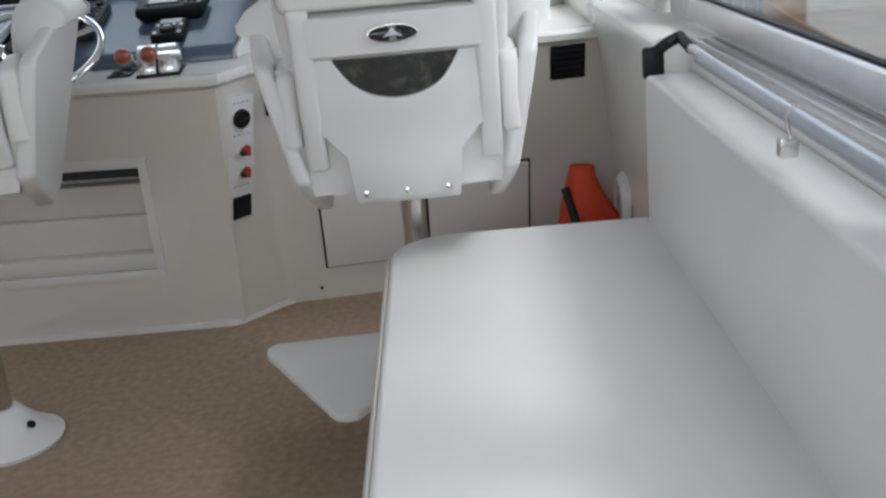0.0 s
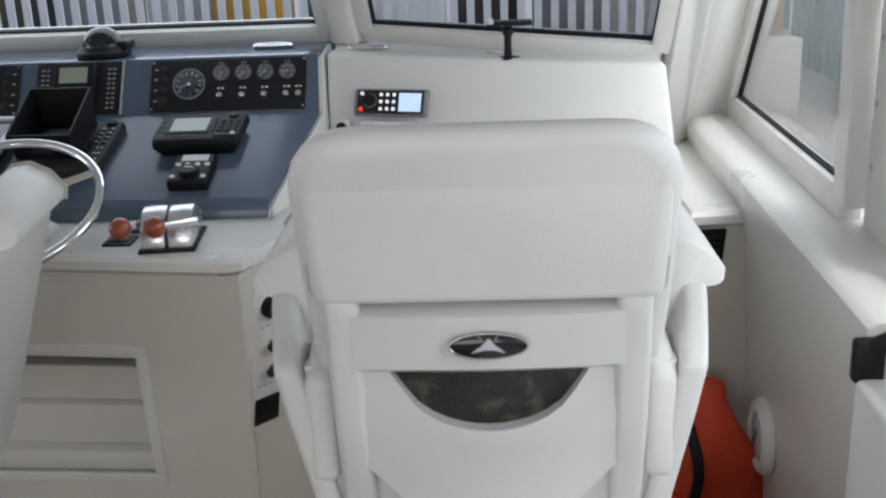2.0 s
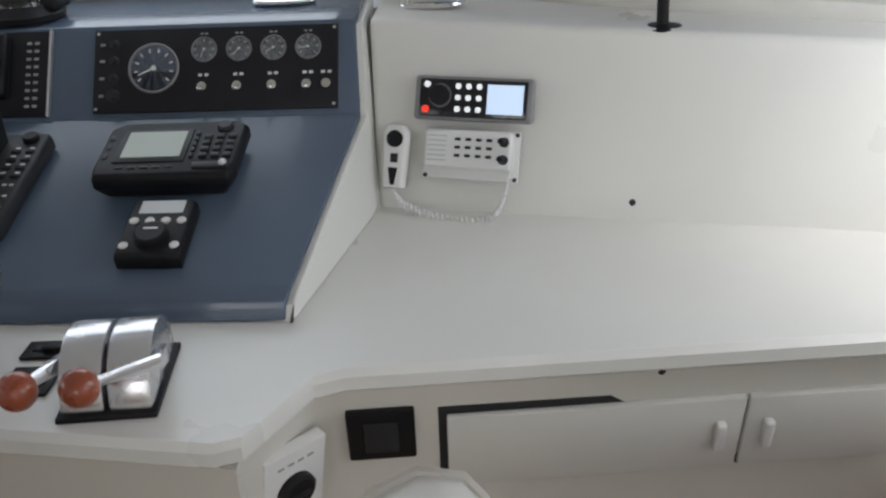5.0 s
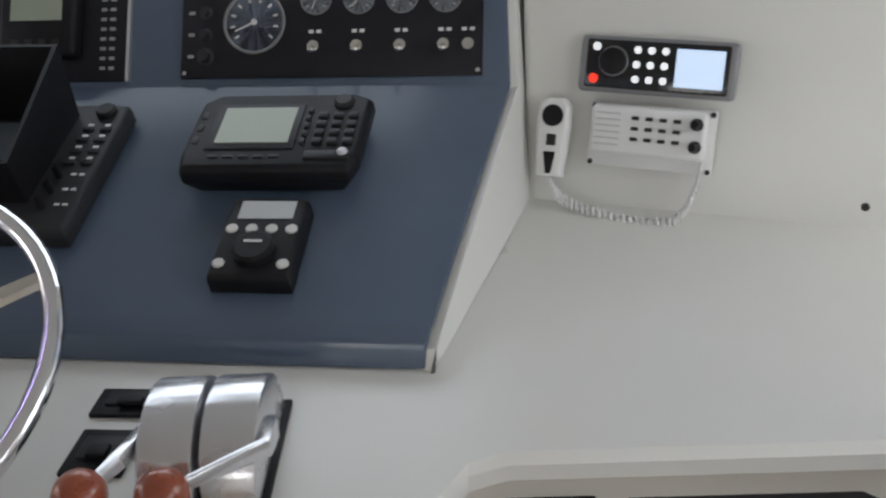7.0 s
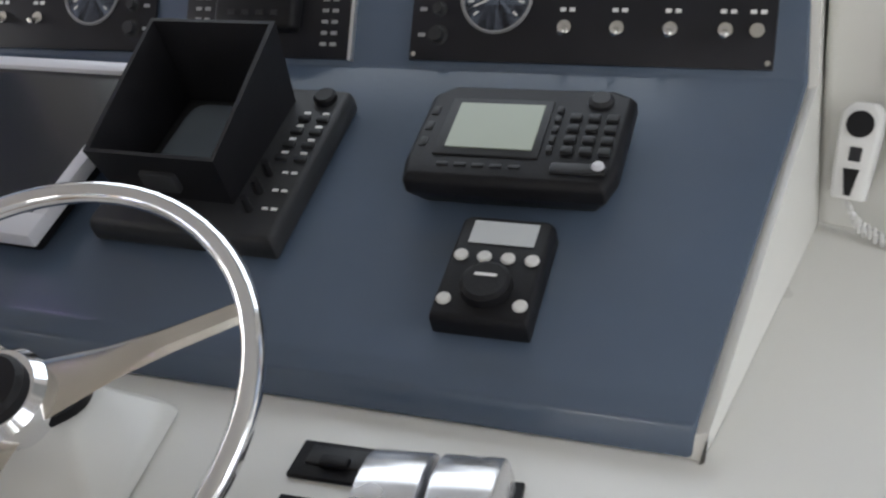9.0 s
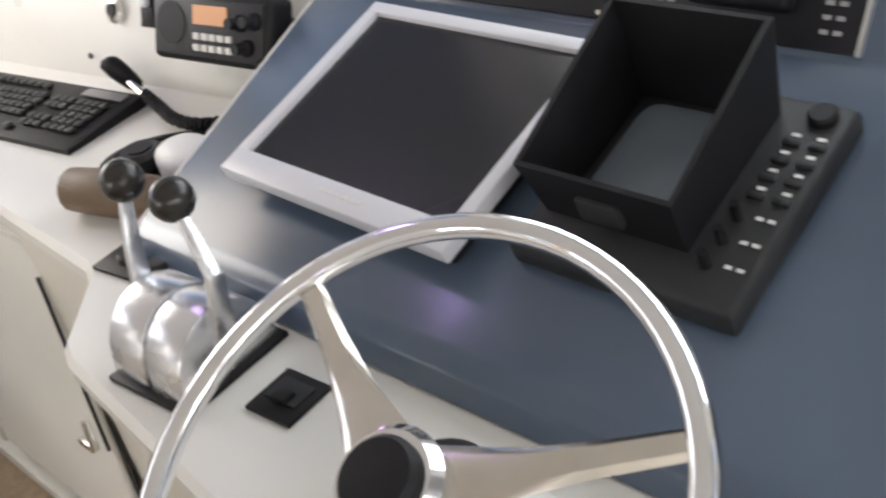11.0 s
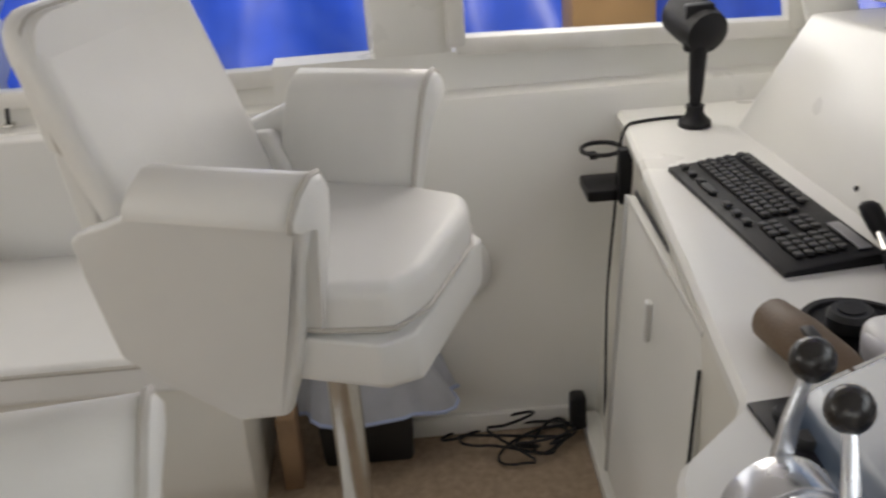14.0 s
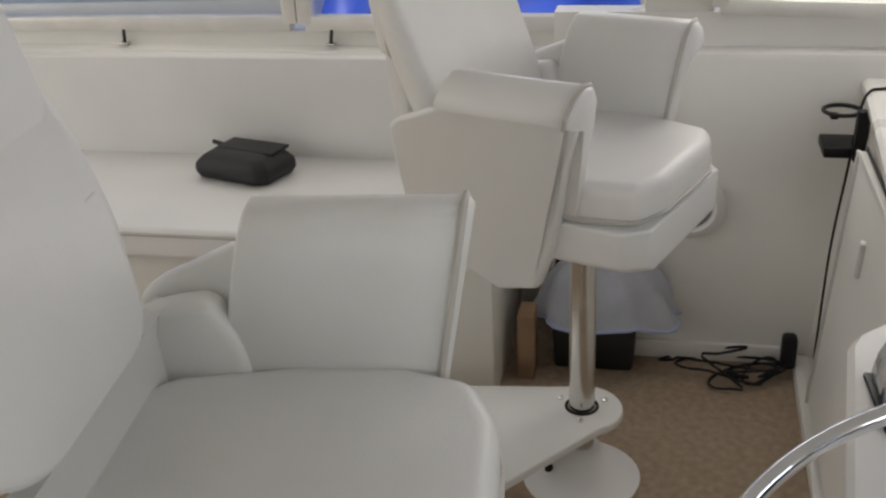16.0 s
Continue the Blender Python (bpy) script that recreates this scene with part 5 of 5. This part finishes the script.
p = thing_at("rocker_switch", "black rocker switch under the counter edge", "switch", sface(-0.13, 0.8))
part("body", box(0, -0.02, 0.006, 0.1, 0.1, 0.014, 0.004), BLACK, p)
part("rocker", box(0, -0.02, 0.014, 0.05, 0.06, 0.008, 0.003), DGREY, p)
p = thing_at("screw", "small dark screw cap in the gelcoat", "screw", sface(0.278, 0.862), "screws")
part("head", disc(0.006, 0, 0.004, 12, bevel=0.002), DGREY, p)
p = thing_at("screw", "small dark screw cap in the gelcoat", "screw", sface(-0.1, 0.05), "screws")
part("head", disc(0.006, 0, 0.004, 12, bevel=0.002), DGREY, p)

CM, _ = on_plane((0, 0, 0), (1.165, -0.012, 0), (0, 0.06, 0.865))


def cface(x, z):
    return Matrix.Translation((x, 2.48 - (x + 1.635) * 0.0129 + z * 0.046, z)) @ CM @ Matrix.Translation((0, 0, 0.004))


p = thing_at("cabinet_door", "white hinged cabinet door with a grip and a small latch", "door", cface(-2.275, 0.46), "cabinet doors")
part("gap", box(0, 0, 0.0, 0.64, 0.76, 0.003), DGREY, p)
lf = part("leaf", box(0.0, 0, 0.009, 0.62, 0.745, 0.016, 0.005), GEL, p)
part("rim", box(0.0, 0.366, 0.018, 0.615, 0.016, 0.006, 0.002), GEL, lf)
part("handle", box(-0.045, 0.2, 0.022, 0.026, 0.09, 0.014, 0.006, 3), WHITEPL, p, "white moulded grip")
part("hinge", box(-0.315, 0, 0.02, 0.012, 0.74, 0.008, 0.002), ALU, p)
part("stay", tube([(0.318, 0.3, 0.022), (0.318, -0.08, 0.022)], 0.004, 6), DGREY, p)
lt = part("latch", box(0.24, -0.1, 0.026, 0.05, 0.018, 0.018, 0.004), STEEL, p, "small metal latch")
part("pin", tube([(0.262, -0.1, 0.03), (0.268, -0.03, 0.03)], 0.005, 8), STEEL, lt)
p = thing_at("screw", "small dark screw cap in the gelcoat", "screw", cface(-2.25, 0.868), "screws")
part("head", disc(0.006, 0.0, 0.006, 12, bevel=0.002), DGREY, p)
solid("baseboard_port", loft([[(-2.93, 2.46, z), (-1.62, 2.44, z), (-1.62, 2.5, z), (-2.93, 2.52, z)] for z in (0, 0.045)], bev=0.006), GEL, "white plinth along the cabinet foot", "trim", "structure")
solid("baseboard_port_wall", box(-2.943, 2.1, 0.03, 0.02, 0.74, 0.06, 0.006), GEL, "white skirting along the side wall", "trim", "structure")


# ---- speakers on the side walls ----
def speaker(at, rz, grille=LCDG):
    p = thing("speaker", "round white loudspeaker on the side wall", "speaker", at, (90, 0, rz), group="wall speakers")
    part("rim", lathe([(0.1, 0), (0.1, 0.012), (0.09, 0.024), (0.075, 0.028), (0.07, 0.02)], 36), WHITEPL, p)
    part("grille", lathe([(0.074, 0.014), (0.06, 0.022), (0.02, 0.026), (1e-4, 0.026)], 32), grille, p)
    for k in range(3):
        part("mark", box(0.006 * (k - 1), 0.016 * (k - 1), 0.027, 0.018, 0.006, 0.002), DGREY, p)
    return p


speaker((0.979, 2.39, 0.34), -90)
speaker((-2.948, 2.13, 0.52), 90, GREY)


# ---- life jackets in the corner ----
def jacket(at, turn, w, h, d, label):
    p = thing("life_jacket", label, "life jacket", at, turn, group="life jackets")
    n, m_ = 22, 14
    secs = []
    for j in range(m_):
        f = j / (m_ - 1)
        ww = w * (0.55 + 0.5 * math.sin(math.pi * min(1, 0.25 + f * 0.85)) - 0.55 * max(0, f - 0.55))
        dd = d * (0.4 + 0.75 * math.sin(math.pi * (0.08 + 0.86 * f)))
        ring_ = []
        for i in range(n):
            a = 2 * math.pi * i / n
            q = 1 + 0.1 * noise.noise(Vector((3 * math.cos(a), 3 * math.sin(a), f * 5)))
            ring_.append((ww / 2 * q * math.copysign(abs(math.cos(a)) ** 0.7, math.cos(a)) + 0.03 * math.sin(f * 5), dd / 2 * q * math.copysign(abs(math.sin(a)) ** 0.7, math.sin(a)), f * h))
        secs.append(ring_)
    b = part("body", loft(secs), ORANGE, p, "", 70)
    part("strap", tube(smooth_path([(-w * 0.5, -d * 0.2, h * 0.05), (-w * 0.36, -d * 0.55, h * 0.3), (-w * 0.3, -d * 0.58, h * 0.55), (-w * 0.4, -d * 0.2, h * 0.85)], 6), 0.014, 6), BLACK, b, "black webbing strap")
    part("buckle", box(-w * 0.05, -d * 0.6, h * 0.3, 0.035, 0.02, 0.05, 0.006), BLACK, b)
    return p


jacket((0.85, 2.43, 0.0), (-4, 4, 12), 0.25, 0.46, 0.14, "bright red-orange life jacket standing in the corner")
jacket((0.8, 2.36, 0.07), (0, -92, -12), 0.16, 0.32, 0.17, "bright red-orange life jacket lying on the floor")
p = thing("hose", "black hose lying behind the chair", "hose", (0.35, 2.4, 0.0))
part("tube", tube(smooth_path([(0.0, 0.0, 0.16), (0.01, 0.03, 0.07), (0.06, 0.06, 0.03), (0.16, 0.05, 0.03), (0.26, 0.02, 0.03)], 6), 0.014, 8), BLACK, p)
part("tail", tube(smooth_path([(0.11, 0.05, 0.03), (0.12, 0.08, 0.1), (0.12, 0.1, 0.2)], 5), 0.01, 8), BLACK, p)

# ---- waste bin with its liner ----
p = thing("waste_bin", "black waste bin with a translucent white liner hanging over", "bin", (-2.885, 1.86, 0.0), (0, 0, 0))
part("bin", loft([[(sx * (0.055 + 0.008 * z), sy * (0.122 + 0.012 * z), z * 0.22) for sx, sy in ((-1, -1), (1, -1), (1, 1), (-1, 1))] for z in (0.0, 0.5, 1.0)], bev=0.015), BIN, p)
secs = []
for j in range(12):
    f = j / 11
    ring_ = []
    for i in range(40):
        a = 2 * math.pi * i / 40
        w = 1.0 + 0.1 * math.sin(a * 7 + f * 3) * (1 - f * 0.6) + 0.07 * noise.noise(Vector((4 * math.cos(a), 4 * math.sin(a), f * 4)))
        k = (0.225, 0.215, 0.205, 0.195, 0.185, 0.175, 0.165, 0.15, 0.135, 0.11, 0.07, 0.03)[j]
        ring_.append((k * w * 0.5 * math.cos(a), 0.03 + k * w * math.sin(a), 0.17 + 0.25 * f + 0.012 * math.sin(a * 5)))
    secs.append(ring_)
part("liner", loft(secs, caps=False), BAG, p, "crumpled translucent white liner", 180)
part("hem", tube([Vector(q) for q in secs[0]], 0.006, 6, closed=True), HEM, p, "pale blue drawstring hem")
p = thing("cardboard_box", "small brown carton beside the bench", "box", (-2.8, 1.66, 0.0))
part("carton", box(0, 0, 0.11, 0.1, 0.05, 0.22, 0.004), WOOD, p)

# ---- pouch on the port bench ----
p = thing("pouch", "black zipped camera pouch lying on the bench", "bag", (-3.0, 0.72, 0.552), (0, 0, 75))
part("body", loft([[(x * k, y * k, z) for x, y in ((-0.14, -0.09), (0.1, -0.1), (0.14, -0.07), (0.15, 0.07), (0.1, 0.1), (-0.11, 0.09), (-0.15, 0.05))] for k, z in ((0.88, 0), (1.0, 0.025), (0.98, 0.055), (0.8, 0.08), (0.55, 0.088))], bev=0.006), POUCH, p, sharp=60)
part("flap", box(0.01, 0.03, 0.086, 0.22, 0.1, 0.012, 0.005), POUCH, p)
part("pull", tube([(-0.13, 0.07, 0.06), (-0.17, 0.09, 0.055), (-0.2, 0.09, 0.06)], 0.008, 6), BLACK, p)

# ---- fittings along the windows ----
p = thing("window_track", "aluminium sliding track along the window sill", "track", (1.02, 0.0, 0.97), kind="structure")
for k, (x, w) in enumerate(((-0.012, 0.012), (0.018, 0.012), (0.044, 0.01))):
    part("rail", box(x, 0.4, 0.008, w, 2.7, 0.018, 0.003), ALU, p)
p = thing("gas_strut", "grey gas strut with a black bracket lying on the sill", "strut", (0.915, 1.45, 0.94))
part("bracket", box(-0.012, 0.085, 0.0, 0.05, 0.03, 0.075, 0.008), BLACK, p, "black bracket")
part("arm", tube([(-0.01, 0.08, 0.025), (0.02, 0.06, 0.05), (0.05, 0.07, 0.06)], 0.014, 10), BLACK, p)
part("joint", tube([(0.05, 0.075, 0.06), (0.045, -0.06, 0.05)], 0.013, 10), BLACK, p)
part("rod", tube([(0.045, -0.06, 0.05), (0.03, -0.45, 0.05)], 0.011, 12), ALU, p)
part("cylinder", tube([(0.03, -0.2, 0.05), (-0.0, -2.4, 0.05)], 0.015, 14), GREYM, p, "grey cylinder")
part("clip", box(0.0, -0.85, 0.012, 0.03, 0.02, 0.03, 0.004), STEEL, p)
part("wire", tube([(0.005, -0.85, 0.02), (-0.004, -0.85, 0.06), (0.01, -0.86, 0.085)], 0.003, 6), STEEL, p)
for y in (0.96, 0.22, -0.5):
    p = thing("window_latch", "small metal window latch on the sill", "latch", (-3.255, y, 0.915), group="window latches")
    part("foot", box(0, 0, 0.004, 0.03, 0.03, 0.008, 0.002), STEEL, p)
    part("lever", tube([(0, 0, 0.006), (0.004, 0.004, 0.03), (0.012, 0.01, 0.05)], 0.006, 8), DGREY, p)
for z in (1.12, 1.25, 1.38, 1.51, 1.64):
    for y in (1.87, 2.07):
        p = thing("screw", "small steel screw in the mullion", "screw", (1.069, y, z), (0, -90, 0), "screws")
        part("head", disc(0.006, 0, 0.003, 10, bevel=0.001), STEEL, p)

# ---- added lamps overhead, the port one placed for a violet reflection on the fascia ----
for x, y in ((-2.05, 2.67), (-0.1, 0.3)):
    p = thing("dome_light", "small round violet-white ceiling light, added and unseen", "lamp", (x, y, 2.098), group="ceiling lights")
    part("rim", lathe([(0.06, 0), (0.06, -0.012), (0.05, -0.018), (0.046, -0.01)], 28), WHITEPL, p)
    part("lens", lathe([(0.047, -0.004), (0.046, -0.014), (1e-4, -0.02)], 24), LENS, p)

# ---- outside: shed, neighbouring boats, dock ----
p = thing("tarpaulin", "blue tarpaulin draped over a neighbouring boat", "tarpaulin", (-6.2, 1.0, -3.0))
secs = []
for j in range(120):
    y = -6 + j * 0.105
    ring_ = []
    for i in range(13):
        f = i / 12
        zz = 2.2 + 2.6 * f + 0.08 * noise.noise(Vector((y * 1.6, f * 4, 1.0))) + 0.06 * math.sin(y * 2.3 + f * 3)
        xx = 1.1 - 1.5 * f + 0.22 * noise.noise(Vector((y * 1.2, f * 3, 4.0))) + 0.1 * math.sin(y * 3.1 + 2 * f) + 0.07 * math.sin(y * 9.0 + 4 * f + 2 * math.sin(y))
        ring_.append((xx, y, zz))
    secs.append(ring_)
part("sheet", loft(secs, closed=False), TARP, p, sharp=180)
p = thing("neighbour_boat", "white neighbouring boat deck with a raised rim", "boat", (-4.9, -1.2, -3.0))
part("deck", loft([[(-0.5, -2.5, 3.68), (0.5, -2.5, 3.68), (0.55, 1.75, 3.72), (-0.4, 1.5, 3.72)], [(-0.5, -2.5, 3.78), (0.5, -2.5, 3.78), (0.55, 1.7, 3.84), (-0.4, 1.45, 3.84)]], bev=0.02), WHITEPL, p)
part("hull", box(0, -0.6, 1.85, 0.9, 4, 3.6, 0.05), WHITEPL, p)
part("rim", tube([(0.5, -2.5, 3.85), (0.56, 1.72, 3.92), (-0.4, 1.45, 3.92)], 0.03, 8), WHITEPL, p)
for y, wx in ((2.95, 0.36), (-2.4, 0.3)):
    p = thing("dock_post", "square timber post of the boat shed", "post", (-5.0, y, -3.0), group="shed posts")
    part("post", box(0, 0, 3.5, 0.3, wx, 7.0, 0.01), WOODL, p)
p = thing("dock", "pale concrete dock walkway beside the boat", "dock", (4.9, 3.0, -3.0), kind="structure")
part("deck", box(0, 0, 3.2, 6.0, 24, 0.24, 0.02), CONC, p)
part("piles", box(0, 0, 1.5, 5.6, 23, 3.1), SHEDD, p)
for x, y in ((2.06, 7.1), (2.45, 5.28), (2.45, 1.5)):
    p = thing("dock_post", "square weathered timber post rising from the dock", "post", (x, y, 0.31), group="dock piles")
    part("post", box(0, 0, 1.8, 0.2, 0.2, 3.6, 0.012), POSTW, p)
p = thing("dock_rail", "tan rope handrail slung between the dock posts", "rail", (2.34, 3.4, 0.31))
part("rope", tube(smooth_path([(0.0, -1.9, 0.28), (0.0, -0.9, 0.2), (0.0, 0.2, 0.18), (0.0, 1.2, 0.22), (0.0, 1.9, 0.28)], 6), 0.022, 8), BRASS, p)
p = thing("board_fence", "teal painted board fence on the dock", "fence", (2.75, 7.6, 0.31))
for k in range(18):
    part("board", box(0.02 * (k % 2), -1.35 + k * 0.16, 0.3, 0.025, 0.145, 0.6 + 0.02 * math.sin(k * 2.1), 0.004), TEAL, p)
part("rail", box(0.05, 0.0, 0.45, 0.04, 3.0, 0.08), TEAL, p)
p = thing("dock_wall", "cream boarded wall with a dark blue band behind the dock", "wall", (6.4, 8.0, 0.31), kind="structure")
part("board", box(0, 0, 0.75, 0.1, 16, 0.5, 0.01), CREAM, p)
part("band", box(-0.03, 0, 0.4, 0.1, 16, 0.2, 0.01), NAVY, p, "dark blue band")
part("base", box(0.02, 0, 0.15, 0.1, 16, 0.3, 0.01), CREAM, p)
rail_pick = finish("baluster", box(0, 0, 0, 0.04, 0.05, 0.7), CORR)
p = thing("balustrade", "white picket balustrade above the cream wall", "railing", (6.4, 8.0, 1.31))
part("rail", box(0, 0, 0.7, 0.07, 16, 0.06), CORR, p)
for k in range(90):
    o = new("baluster", rail_pick)
    o.parent = p
    o.location = (0, -7.9 + k * 0.178, 0.35)
p = thing("moored_boat", "white moored boat seen beyond the dock", "boat", (4.6, 4.2, 0.32))
part("hull", loft([[(x * k, y * k, z) for x, y in ((-0.7, -1.6), (0.7, -1.6), (0.75, 0.8), (0.1, 2.2), (-0.1, 2.2), (-0.75, 0.8))] for k, z in ((0.7, 0), (0.95, 0.35), (1.0, 0.6))], bev=0.02), WHITEPL, p)
part("cabin", box(0, -0.3, 0.8, 1.0, 1.4, 0.5, 0.08, 3), WHITEPL, p)
part("handrail", tube([(-0.75, -1.5, 0.95), (-0.8, 0.5, 0.95), (-0.4, 1.6, 0.95)], 0.025, 8), BRASS, p, "tan handrail")
p = thing("barrier", "white picket railing beyond the bow", "railing", (-1.0, 9.5, -3.0))
picks = bmesh.new()
box(0, 0, 0, 0.07, 0.03, 2.6, bm=picks)
pme = finish("picket", picks, CORR)
for k in range(110):
    o = new("picket", pme)
    o.parent = p
    o.location = (-7.5 + k * 0.15, 0, 4.0)
part("rail", box(0.7, 0.03, 5.25, 16.6, 0.05, 0.1), CORR, p)
part("rail", box(0.7, 0.03, 2.75, 16.6, 0.05, 0.1), CORR, p)
solid("backdrop", box(0, 13.0, 1.0, 60, 0.3, 12), SHEDW, "pale shed wall far beyond the bow, with an added glow", "wall", "structure")
p = thing("shed_stack", "stacked coloured boards and crates behind the railing", "stack", (-1.0, 11.0, -3.0))
for k in range(16):
    random.seed(k)
    part("crate", box(-6 + k * 0.8, 0.3 * math.sin(k * 3), 3.4 + 0.5 * random.random(), 0.72, 0.6, 1.6 + random.random(), 0.02), (YELLOW, TEAL, CORR, SHEDD, GREY, CORR)[k * 7 % 6], p)
